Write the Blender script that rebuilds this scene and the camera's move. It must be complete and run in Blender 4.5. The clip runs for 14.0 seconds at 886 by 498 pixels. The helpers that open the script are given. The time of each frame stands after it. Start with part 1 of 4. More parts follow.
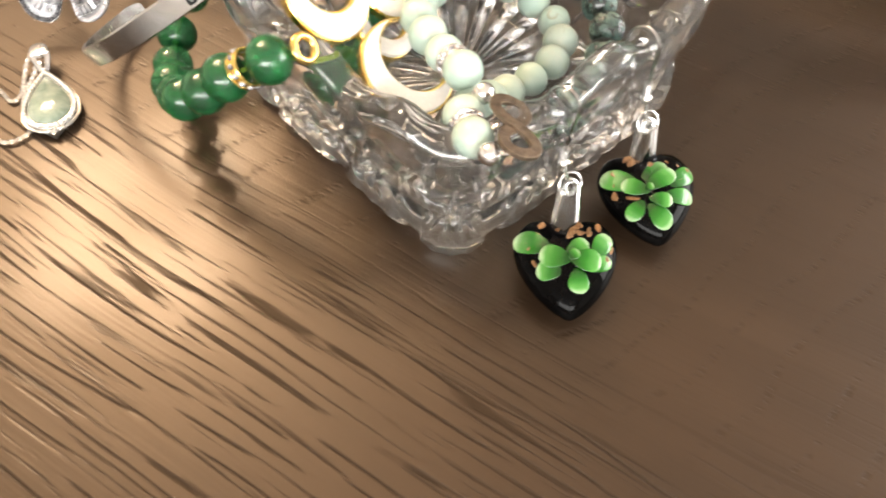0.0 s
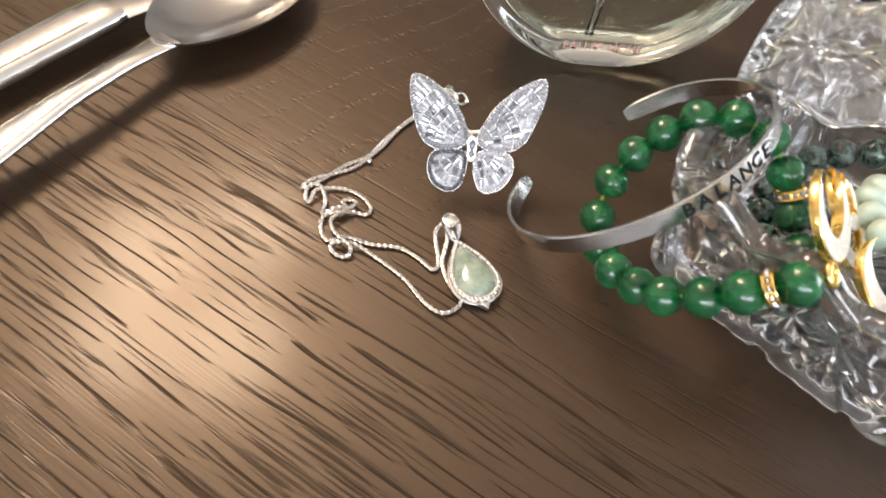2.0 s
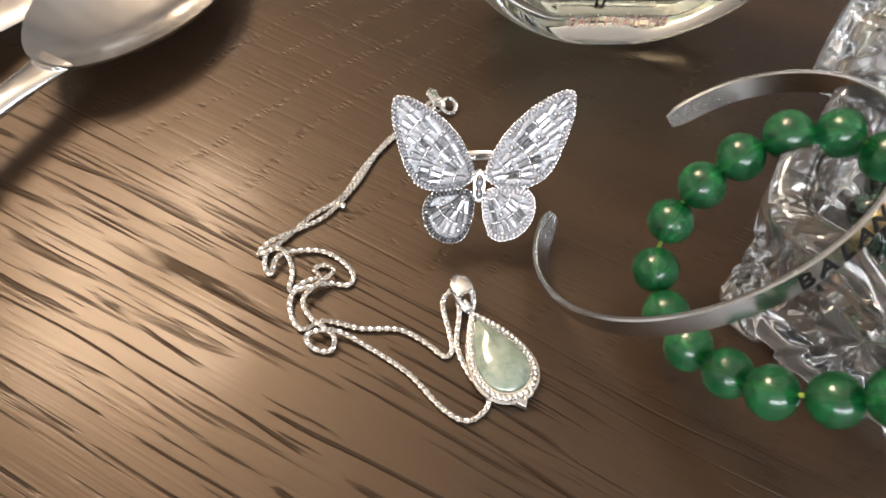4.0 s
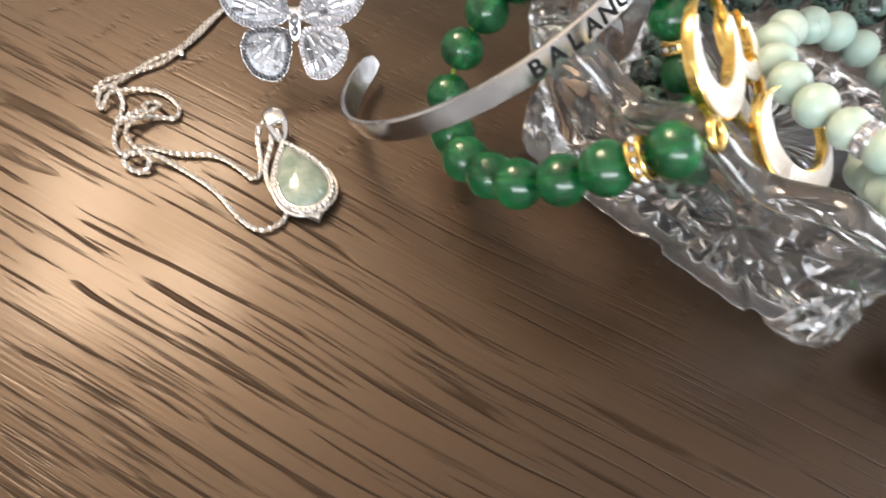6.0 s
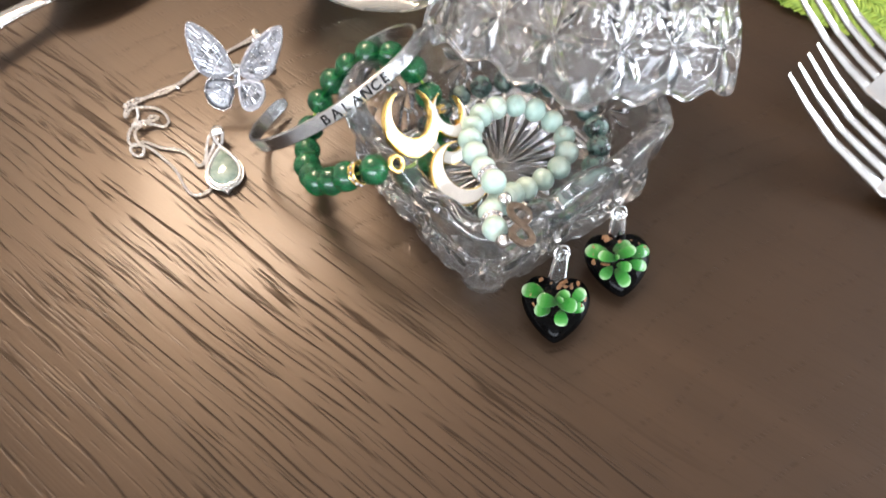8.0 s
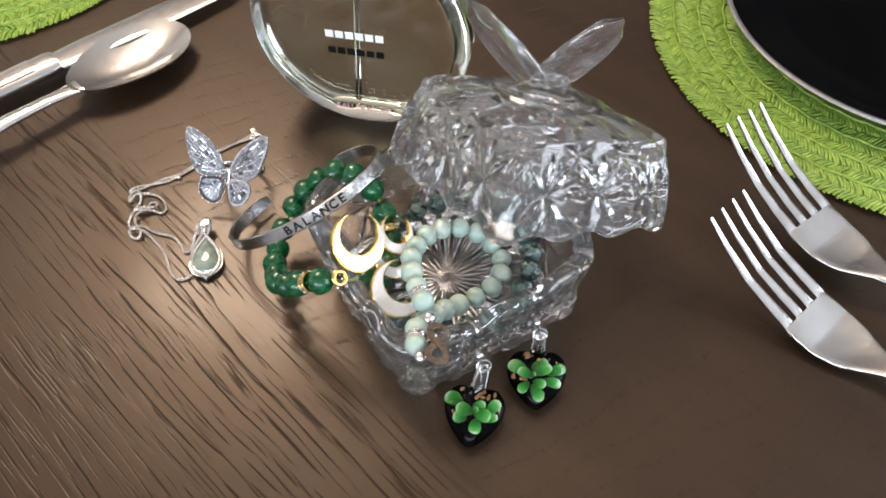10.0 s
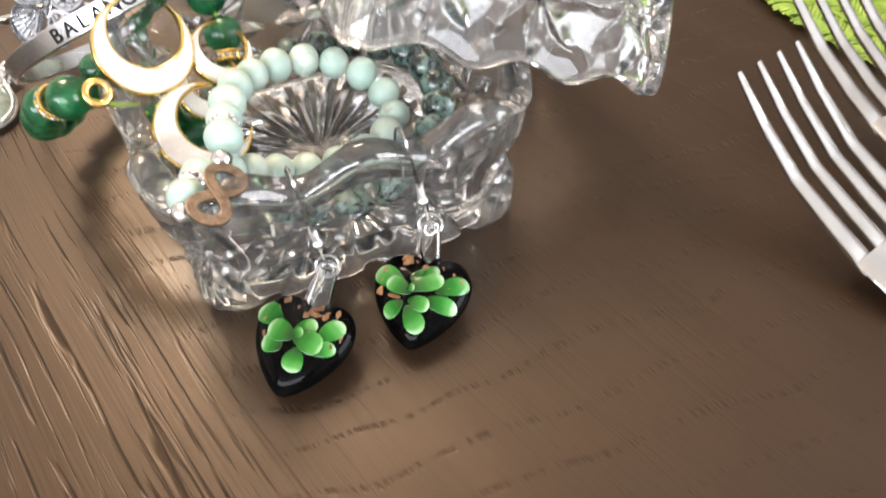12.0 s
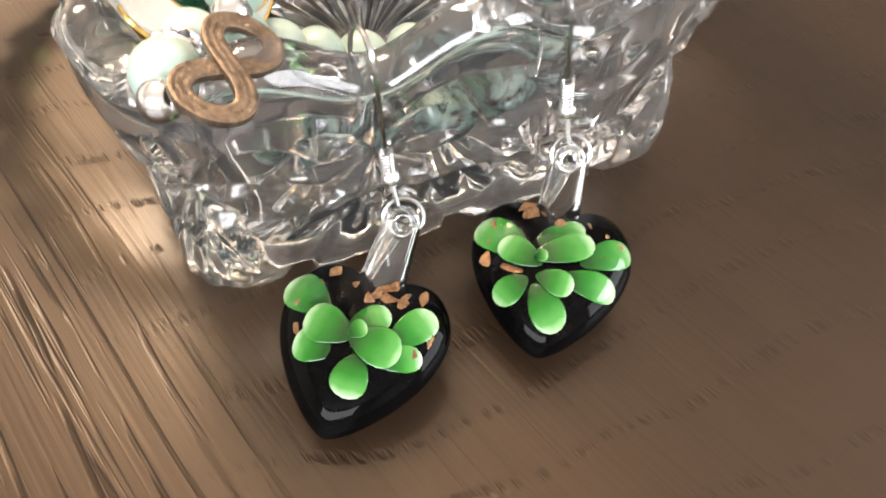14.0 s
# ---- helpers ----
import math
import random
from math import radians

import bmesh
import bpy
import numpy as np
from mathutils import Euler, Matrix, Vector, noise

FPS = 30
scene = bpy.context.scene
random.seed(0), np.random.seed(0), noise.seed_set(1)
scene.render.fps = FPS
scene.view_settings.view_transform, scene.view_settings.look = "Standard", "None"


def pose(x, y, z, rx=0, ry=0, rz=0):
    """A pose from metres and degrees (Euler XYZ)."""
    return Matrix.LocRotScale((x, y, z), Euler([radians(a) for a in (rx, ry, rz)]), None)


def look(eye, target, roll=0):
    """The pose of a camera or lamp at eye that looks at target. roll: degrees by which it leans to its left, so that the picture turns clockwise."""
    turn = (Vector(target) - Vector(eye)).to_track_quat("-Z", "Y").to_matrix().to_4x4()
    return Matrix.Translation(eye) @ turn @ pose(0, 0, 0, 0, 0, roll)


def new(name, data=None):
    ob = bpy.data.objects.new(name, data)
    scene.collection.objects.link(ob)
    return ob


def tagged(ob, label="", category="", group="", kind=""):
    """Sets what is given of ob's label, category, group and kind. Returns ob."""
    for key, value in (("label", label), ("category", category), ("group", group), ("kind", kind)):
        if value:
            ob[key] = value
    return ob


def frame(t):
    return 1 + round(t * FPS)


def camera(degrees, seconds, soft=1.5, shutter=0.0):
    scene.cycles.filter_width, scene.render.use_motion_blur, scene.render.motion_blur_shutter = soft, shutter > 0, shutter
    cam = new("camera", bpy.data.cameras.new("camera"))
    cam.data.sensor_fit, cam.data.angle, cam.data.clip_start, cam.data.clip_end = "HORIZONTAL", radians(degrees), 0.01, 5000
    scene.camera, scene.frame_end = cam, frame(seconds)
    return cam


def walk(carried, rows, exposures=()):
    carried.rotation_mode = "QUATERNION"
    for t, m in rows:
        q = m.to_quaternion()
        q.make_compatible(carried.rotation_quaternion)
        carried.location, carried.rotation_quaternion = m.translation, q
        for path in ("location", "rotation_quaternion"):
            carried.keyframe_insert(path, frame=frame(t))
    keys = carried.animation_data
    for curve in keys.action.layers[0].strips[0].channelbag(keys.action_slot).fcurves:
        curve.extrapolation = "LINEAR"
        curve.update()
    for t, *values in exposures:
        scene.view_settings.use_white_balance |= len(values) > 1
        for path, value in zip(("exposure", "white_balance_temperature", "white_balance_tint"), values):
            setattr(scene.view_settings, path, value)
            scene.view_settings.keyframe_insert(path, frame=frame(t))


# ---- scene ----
cam = camera(60.4, 14.0, soft=1.7, shutter=0.35)
# seconds, x, y, z, yaw, pitch, roll
ROWS = [
    (0.0, 0.0054, 0.0242, 0.1338, 1.08, -55.01, 1.86),
    (0.5, -0.0173, 0.0176, 0.1432, 0.61, -54.74, 2.99),
    (1.0, -0.0481, 0.0196, 0.1564, -0.15, -54.00, 3.69),
    (1.5, -0.0830, 0.0236, 0.1586, 0.73, -51.79, 4.79),
    (2.0, -0.1017, 0.0337, 0.1582, -0.42, -50.80, 5.60),
    (2.5, -0.1125, 0.0505, 0.1554, -1.18, -50.53, 5.72),
    (2.7, -0.1142, 0.0568, 0.1525, -1.78, -50.61, 5.65),
    (4.8, -0.1124, 0.0936, 0.1320, -9.36, -57.24, 6.52),
    (5.0, -0.1095, 0.0892, 0.1312, -9.49, -57.16, 6.82),
    (5.5, -0.0918, 0.0682, 0.1274, -6.04, -56.05, 3.91),
    (6.0, -0.0689, 0.0528, 0.1274, -3.88, -56.24, 3.55),
    (6.5, -0.0438, 0.0350, 0.1323, 0.29, -57.15, 1.97),
    (7.0, -0.0123, 0.0224, 0.1367, 3.97, -57.84, 0.81),
    (7.5, 0.0090, 0.0150, 0.1558, 6.18, -56.32, 0.21),
    (8.0, 0.0153, -0.0101, 0.2112, 10.00, -55.76, -1.70),
    (8.5, 0.0142, -0.0226, 0.2452, 8.57, -53.83, 0.11),
    (8.7, 0.0143, -0.0260, 0.2558, 7.81, -53.41, 0.58),
    (10.8, 0.0720, 0.0227, 0.2272, 19.68, -52.23, -0.97),
    (11.0, 0.0750, 0.0283, 0.2126, 19.74, -52.16, -0.35),
    (11.5, 0.0900, 0.0384, 0.1726, 20.66, -50.54, -0.67),
    (12.0, 0.0892, 0.0404, 0.1359, 22.27, -49.01, -1.74),
    (12.5, 0.0802, 0.0429, 0.1145, 21.71, -48.41, -0.74),
    (13.0, 0.0698, 0.0533, 0.1010, 20.58, -48.81, 0.72),
    (13.5, 0.0601, 0.0636, 0.0955, 18.87, -50.09, 1.98),
    (14.0, 0.0525, 0.0678, 0.0856, 17.87, -51.08, 2.98),
]


def aim(x, y, z, yaw, pitch, roll):
    """A camera pose from its place, heading, rise and lean."""
    yaw, pitch = radians(yaw), radians(pitch)
    ahead = Vector((-math.sin(yaw) * math.cos(pitch), math.cos(yaw) * math.cos(pitch), math.sin(pitch)))
    eye = Vector((x, y, z))
    return look(eye, eye + ahead, roll)


# seconds, stops, kelvin, tint
EXPOSURES = [(0.0, 0.18, 7150, 10), (1.5, -0.18, 6400, 10), (2.5, -0.24, 6350, 10), (5.0, -0.36, 6450, 10), (6.0, -0.2, 6350, 10), (7.0, 0.15, 6600, 10), (7.5, 0.05, 6200, 10), (8.0, -0.02, 6000, 10), (8.5, -0.26, 5850, 10), (11.0, -0.64, 6100, 10), (11.5, -0.3, 6250, 10), (12.5, 0.17, 6350, 10), (14.0, 0.25, 6550, 10)]
walk(cam, [(t, aim(*row)) for t, *row in ROWS], EXPOSURES)

# ---- world and light ----
world = bpy.data.worlds.new("world")
scene.world = world
world.use_nodes = True
world.node_tree.nodes["Background"].inputs["Color"].default_value = (0.75, 0.82, 1.0, 1)
world.node_tree.nodes["Background"].inputs["Strength"].default_value = 0.4


def bulb(x, y, z, watts, size=0.065, colour=(1.0, 0.75, 0.52)):
    lamp = bpy.data.lights.new("chandelier_bulb", "POINT")
    lamp.energy, lamp.shadow_soft_size, lamp.color = watts, size, colour
    new("chandelier_bulb", lamp).location = (x, y, z)


# the bulbs of a chandelier over the far end of the table
for bx, by in ((-0.64, 1.14), (-0.90, 1.03), (-0.88, 0.76), (-0.62, 0.76)):
    bulb(bx, by, 1.33, 38, 0.12)

# daylight from the windows in the east and south walls
def daylight(size, watts, at, to):
    day = bpy.data.lights.new("window_daylight", "AREA")
    day.shape, day.size, day.size_y, day.energy, day.color = "RECTANGLE", *size, watts, (0.92, 0.96, 1.0)
    new("window_daylight", day).matrix_world = look(at, to)


daylight((2.4, 1.4), 150, (3.28, 0.70, 0.90), (0.0, 0.4, 0.3))
daylight((4.2, 0.84), 215, (0.2, -2.96, 1.42), (0.1, 0.3, 0.2))


# ---- building tools (all lengths in millimetres) ----
MM = 0.001


def thing(name, at, label, category, group="", kind=""):
    ob = new(name)
    ob.empty_display_size = 0.01
    ob.location = Vector(at) * MM
    return tagged(ob, label, category, group, kind)


def root_of(ob):
    while ob.parent:
        ob = ob.parent
    return ob


def mesh_of(name, geo, material, smooth=True, angle=38):
    me = bpy.data.meshes.new(name)
    me.from_pydata([tuple(v) for v in geo[0]], [], [tuple(f) for f in geo[1]])
    me.update()
    if smooth:
        me.polygons.foreach_set("use_smooth", [True] * len(me.polygons))
        me.set_sharp_from_angle(angle=radians(angle))
    me.materials.append(material)
    return me


def part(name, geo, material, parent, label="", smooth=True, angle=38, kind=""):
    """One mesh under a thing or a part; geo is given in the place's millimetres."""
    at = np.array(root_of(parent).location)
    verts = np.asarray(geo[0], float) * MM - at
    ob = new(name, mesh_of(name, (verts, geo[1]), material, smooth, angle))
    ob.parent = parent
    return tagged(ob, label, kind=kind)


def piece(name, me, parent, m, label=""):
    """An object on a shared mesh (metres), at the pose m given in the place's millimetres."""
    ob = new(name, me)
    ob.parent = parent
    m = m.copy()
    m.translation = m.translation * MM - root_of(parent).location
    ob.matrix_basis = m
    return tagged(ob, label)


def join(*geos):
    verts, faces, n = [], [], 0
    for v, f in geos:
        verts.extend(tuple(p) for p in v)
        faces.extend(tuple(i + n for i in q) for q in f)
        n += len(v)
    return verts, faces


def moved(geo, m):
    return [tuple(m @ Vector(v)) for v in geo[0]], geo[1]


def unit(v):
    v = np.asarray(v, float)
    return v / np.linalg.norm(v)


def basis(at, x, y, z):
    """A pose from its place and three axes."""
    m = Matrix.Identity(4)
    for n, axis in enumerate((x, y, z)):
        for k in range(3):
            m[k][n] = float(axis[k])
    m.translation = Vector([float(c) for c in at])
    return m


def grid_faces(rows, cols, wrap_rows=False, wrap_cols=False):
    out = []
    for i in range(rows if wrap_rows else rows - 1):
        for j in range(cols if wrap_cols else cols - 1):
            a, b = i * cols + j, i * cols + (j + 1) % cols
            c, d = ((i + 1) % rows) * cols + (j + 1) % cols, ((i + 1) % rows) * cols + j
            out.append((a, b, c, d))
    return out


def ball(r=1.0, cols=24, rows=14, sx=1.0, sy=1.0, sz=1.0):
    verts = [(0, 0, -r * sz)]
    for i in range(1, rows):
        a = math.pi * i / rows
        for j in range(cols):
            b = 2 * math.pi * j / cols
            verts.append((r * sx * math.sin(a) * math.cos(b), r * sy * math.sin(a) * math.sin(b), -r * sz * math.cos(a)))
    verts.append((0, 0, r * sz))
    faces = [(0, 1 + (j + 1) % cols, 1 + j) for j in range(cols)]
    for i in range(rows - 2):
        for j in range(cols):
            a, b = 1 + i * cols + j, 1 + i * cols + (j + 1) % cols
            faces.append((a, b, b + cols, a + cols))
    top, first = len(verts) - 1, 1 + (rows - 2) * cols
    faces += [(first + j, first + (j + 1) % cols, top) for j in range(cols)]
    return verts, faces


def tube(path, radius, sides=10, closed=False, flat=1.0, up=(0, 0, 1)):
    """A tube along a path; radius is one number or one a point; flat squeezes it along up."""
    path = np.asarray(path, float)
    n = len(path)
    radius = np.broadcast_to(np.asarray(radius, float), (n,))
    verts = []
    for i in range(n):
        a, b = path[(i - 1) % n if closed else max(i - 1, 0)], path[(i + 1) % n if closed else min(i + 1, n - 1)]
        along = unit(b - a)
        side = np.cross(along, up)
        side = unit(side) if np.linalg.norm(side) > 1e-3 else unit(np.cross(along, (1, 0.3, 0)))
        high = np.cross(side, along)
        for k in range(sides):
            t = 2 * math.pi * k / sides
            verts.append(tuple(path[i] + radius[i] * (math.cos(t) * side + flat * math.sin(t) * high)))
    faces = grid_faces(n, sides, wrap_rows=closed, wrap_cols=True)
    if not closed:
        faces += [tuple(range(sides))[::-1], tuple((n - 1) * sides + k for k in range(sides))]
    return verts, faces


def spline(points, step, closed=False):
    """Points at even steps along a smooth curve through the given ones."""
    p = [np.asarray(q, float) for q in points]
    n = len(p)
    fine = []
    for i in range(n if closed else n - 1):
        a, b, c, d = (p[(i + k) % n] if closed else p[min(max(i + k, 0), n - 1)] for k in (-1, 0, 1, 2))
        for t in np.linspace(0, 1, 24, endpoint=False):
            fine.append(0.5 * (2 * b + (c - a) * t + (2 * a - 5 * b + 4 * c - d) * t * t + (3 * b - a - 3 * c + d) * t**3))
    fine.append(p[0] if closed else p[-1])
    fine = np.array(fine)
    s = np.r_[0, np.cumsum(np.linalg.norm(np.diff(fine, axis=0), axis=1))]
    count = max(2, round(s[-1] / step))
    at = np.linspace(0, s[-1], count + 1)[: count + (0 if closed else 1)]
    return np.stack([np.interp(at, s, fine[:, k]) for k in range(3)], 1)


def lathe(profile, cols=96):
    """Turns a profile of (radius, height) round z; a radius of 0 closes an end."""
    verts = [(r * math.cos(2 * math.pi * j / cols), r * math.sin(2 * math.pi * j / cols), z) for r, z in profile for j in range(cols)]
    return verts, grid_faces(len(profile), cols, wrap_cols=True)


def torus(big, small, cols=36, sides=12):
    ring = [(big * math.cos(2 * math.pi * j / cols), big * math.sin(2 * math.pi * j / cols), 0) for j in range(cols)]
    return tube(ring, small, sides, closed=True)


def block(x0, x1, y0, y1, z0, z1, bevel=0.0):
    b = min(bevel, (x1 - x0) / 3, (y1 - y0) / 3, (z1 - z0) / 3)
    if b <= 0:
        verts = [(x, y, z) for x in (x0, x1) for y in (y0, y1) for z in (z0, z1)]
        return verts, [(0, 1, 3, 2), (4, 6, 7, 5), (0, 4, 5, 1), (2, 3, 7, 6), (0, 2, 6, 4), (1, 5, 7, 3)]
    bm = bmesh.new()
    bmesh.ops.create_cube(bm, size=1.0)
    for v in bm.verts:
        v.co = ((x0 + x1) / 2 + v.co.x * (x1 - x0), (y0 + y1) / 2 + v.co.y * (y1 - y0), (z0 + z1) / 2 + v.co.z * (z1 - z0))
    bmesh.ops.bevel(bm, geom=list(bm.edges), offset=b, segments=2, profile=0.5, affect="EDGES")
    bm.verts.index_update()
    geo = [tuple(v.co) for v in bm.verts], [tuple(v.index for v in f.verts) for f in bm.faces]
    bm.free()
    return geo


def slab(outline, z0, z1, round_=0.0, steps=3):
    """A flat shape with the given outline (anticlockwise) from z0 to z1, its upper edge rounded inwards."""
    outline = np.asarray(outline, float)
    n = len(outline)
    ahead = np.roll(outline, -1, 0) - np.roll(outline, 1, 0)
    inward = np.stack([-ahead[:, 1], ahead[:, 0]], 1)
    inward /= np.linalg.norm(inward, axis=1, keepdims=True) + 1e-9
    rings = [(0, z0), (0, z1 - round_)]
    for k in range(1, steps + 1 if round_ else 0):
        t = math.pi / 2 * k / steps
        rings.append((round_ * (1 - math.cos(t)), z1 - round_ + round_ * math.sin(t)))
    verts = [(*(outline[j] + inward[j] * d), z) for d, z in rings for j in range(n)]
    faces = grid_faces(len(rings), n, wrap_cols=True)
    faces += [tuple(range(n))[::-1], tuple((len(rings) - 1) * n + j for j in range(n))]
    return verts, faces


# ---- materials ----
class Nodes:
    def __init__(self, name):
        self.m = bpy.data.materials.new(name)
        self.m.use_nodes = True
        self.t = self.m.node_tree
        self.bsdf = self.t.nodes["Principled BSDF"]

    def add(self, kind, **inputs):
        node = self.t.nodes.new(kind)
        for key, value in inputs.items():
            self.put(node.inputs[key.replace("_", " ")], value)
        return node

    def put(self, socket, value):
        if hasattr(value, "links"):
            self.t.links.new(value, socket)
        elif isinstance(value, tuple) and len(value) == 3 and socket.type == "RGBA":
            socket.default_value = (*value, 1)
        else:
            socket.default_value = value

    def set(self, **inputs):
        for key, value in inputs.items():
            self.put(self.bsdf.inputs[key.replace("_", " ")], value)
        return self

    def coords(self, scale=(1, 1, 1), turn=(0, 0, 0), scatter=True):
        tc = self.add("ShaderNodeTexCoord")
        where = tc.outputs["Object"]
        if scatter:
            info = self.add("ShaderNodeObjectInfo")
            off = self.add("ShaderNodeVectorMath")
            off.operation = "MULTIPLY_ADD"
            self.put(off.inputs[0], info.outputs["Random"])
            off.inputs[1].default_value = (0.7, 1.3, 0.9)
            self.put(off.inputs[2], where)
            where = off.outputs[0]
        mp = self.add("ShaderNodeMapping", Vector=where)
        mp.inputs["Scale"].default_value = scale
        mp.inputs["Rotation"].default_value = turn
        return mp.outputs[0]

    def noise(self, where, scale, detail=4.0, rough=0.55, distortion=0.0):
        n = self.add("ShaderNodeTexNoise", Vector=where, Scale=scale, Detail=detail, Roughness=rough, Distortion=distortion)
        return n.outputs["Fac"]

    def ramp(self, fac, *stops):
        n = self.add("ShaderNodeValToRGB", Fac=fac)
        while len(n.color_ramp.elements) < len(stops):
            n.color_ramp.elements.new(0.5)
        for e, (at, c) in zip(n.color_ramp.elements, stops):
            e.position = at
            e.color = (*c, 1) if isinstance(c, tuple) else (c, c, c, 1)
        return n.outputs["Color"]

    def mix(self, fac, a, b, mode="MIX"):
        n = self.add("ShaderNodeMix")
        n.data_type, n.blend_type = "RGBA", mode
        self.put(n.inputs[0], fac)
        self.put(n.inputs[6], a)
        self.put(n.inputs[7], b)
        return n.outputs[2]

    def math(self, op, a, b=0.0):
        n = self.add("ShaderNodeMath")
        n.operation = op
        self.put(n.inputs[0], a)
        self.put(n.inputs[1], b)
        return n.outputs[0]

    def bump(self, height, strength=0.3, distance=0.0005):
        n = self.add("ShaderNodeBump", Height=height, Strength=strength, Distance=distance)
        self.set(Normal=n.outputs[0], Coat_Normal=n.outputs[0])
        return self


def surface(name, dark, light, scale=300.0, rough=(0.3, 0.45), metal=0.0, bump=0.0, fine=1500.0, **more):
    """A surface that varies between two colours at a coarse and a fine scale."""
    n = Nodes(name)
    where = n.coords()
    coarse, small = n.noise(where, scale), n.noise(where, fine, 3.0)
    both = n.math("ADD", n.math("MULTIPLY", coarse, 0.65), n.math("MULTIPLY", small, 0.35))
    n.set(Base_Color=n.ramp(both, (0.32, dark), (0.68, light)), Metallic=metal)
    n.set(Roughness=n.ramp(small, (0.3, rough[0]), (0.7, rough[1])))
    if bump:
        n.bump(both, bump, 0.0003)
    n.set(**more)
    return n.m


def wood():
    """Dark stained open-pored oak; the grain runs aslant over the table."""
    n = Nodes("dark_oak")
    plain = n.coords(scatter=False)
    warp = n.add("ShaderNodeTexNoise", Vector=plain, Scale=4.5, Detail=2.0)
    shift = n.add("ShaderNodeVectorMath")
    shift.operation = "SCALE"
    shift.inputs[3].default_value = 0.016
    n.put(shift.inputs[0], warp.outputs["Color"])
    bent = n.add("ShaderNodeVectorMath")
    bent.operation = "ADD"
    n.put(bent.inputs[0], plain)
    n.put(bent.inputs[1], shift.outputs[0])
    turned = n.add("ShaderNodeMapping", Vector=bent.outputs[0])
    turned.inputs["Rotation"].default_value = (0, 0, radians(31))

    def stretched(along, across):
        m = n.add("ShaderNodeMapping", Vector=turned.outputs[0])
        m.inputs["Scale"].default_value = (along, across, 1)
        return m.outputs[0]

    pores = n.noise(stretched(26, 800), 1.0, 2.0, 0.55)
    pores2 = n.noise(stretched(22, 760), 1.0, 2.0, 0.5)
    figure = n.noise(stretched(6, 70), 1.0, 4.0, 0.6)
    fibre = n.noise(stretched(26, 1500), 1.0, 2.0, 0.5)
    cloud = n.noise(plain, 9.0, 4.0)
    split = n.add("ShaderNodeSeparateXYZ", Vector=turned.outputs[0])
    # two boards: straight open grain on one, arched flat-sawn grain on the other
    over = n.math("ADD", split.outputs["Y"], 0.25)
    board = n.ramp(over, (0.128, 1.0), (0.148, 0.16))
    arch = n.math("SUBTRACT", split.outputs["X"], n.math("MULTIPLY", split.outputs["Y"], 0.30))
    arch = n.math("ADD", n.math("MULTIPLY", arch, 80.0), n.math("MULTIPLY", n.noise(plain, 16.0, 2.0), 2.6))
    ticks = n.ramp(n.noise(stretched(130, 1200), 1.0, 2.0, 0.5), (0.48, 0.0), (0.62, 1.0))
    arches = n.math("MULTIPLY", n.ramp(n.math("PINGPONG", arch, 0.5), (0.03, 1.0), (0.10, 0.0)), n.math("MULTIPLY", ticks, n.ramp(over, (0.134, 0.0), (0.148, 1.0))))
    patch = n.math("MULTIPLY", n.ramp(n.noise(plain, 6.0, 3.0), (0.36, 0.7), (0.55, 1.0)), board)
    # growth lines: thin bands of even width, broken along their length
    growth = n.math("PINGPONG", n.math("ADD", n.math("MULTIPLY", over, 200.0), n.math("MULTIPLY", n.noise(stretched(4.0, 45), 1.0, 3.0, 0.5), 5.5)), 0.5)
    broken = n.ramp(n.noise(stretched(44, 240), 1.0, 2.0, 0.5), (0.42, 0.0), (0.54, 1.0))
    line = n.math("MULTIPLY", n.ramp(growth, (0.03, 1.0), (0.085, 0.0)), n.math("MULTIPLY", broken, n.ramp(board, (0.2, 0.10), (1.0, 1.0))))
    groove = n.math("MAXIMUM", n.math("MULTIPLY", n.ramp(pores, (0.64, 0.0), (0.70, 0.40)), patch), n.math("MULTIPLY", line, 0.48))
    hair = n.math("MULTIPLY", n.ramp(pores2, (0.60, 0.0), (0.72, 0.4)), board)
    deep = n.math("MAXIMUM", n.math("MAXIMUM", groove, hair), n.math("MULTIPLY", arches, 0.22))
    body = n.ramp(n.math("ADD", n.math("MULTIPLY", figure, 0.6), n.math("MULTIPLY", cloud, 0.4)),
                  (0.3, (0.0105, 0.0056, 0.0029)), (0.7, (0.0225, 0.0121, 0.0063)))
    n.set(Base_Color=n.mix(deep, body, (0.003, 0.0016, 0.001)))
    rough = n.math("ADD", n.math("MULTIPLY", figure, 0.10), 0.36)
    n.set(Roughness=n.math("ADD", rough, n.math("MULTIPLY", deep, 0.25)), Specular_IOR_Level=n.math("SUBTRACT", 0.46, n.math("MULTIPLY", deep, 0.40)), Specular_Tint=(1.0, 0.79, 0.61), Coat_Weight=n.math("MAXIMUM", n.math("SUBTRACT", 0.22, n.math("MULTIPLY", deep, 0.45)), 0.0), Coat_Roughness=n.math("ADD", n.math("MULTIPLY", cloud, 0.10), 0.10), Coat_IOR=1.45)
    relief = n.math("SUBTRACT", n.math("ADD", n.math("MULTIPLY", figure, 0.25), n.math("ADD", n.math("MULTIPLY", cloud, 0.3), n.math("MULTIPLY", fibre, 0.12))), deep)
    n.bump(relief, 0.8, 0.0005)
    varnish = n.add("ShaderNodeBump", Height=relief, Strength=0.40, Distance=0.0005)
    n.set(Coat_Normal=varnish.outputs[0])
    return n.m


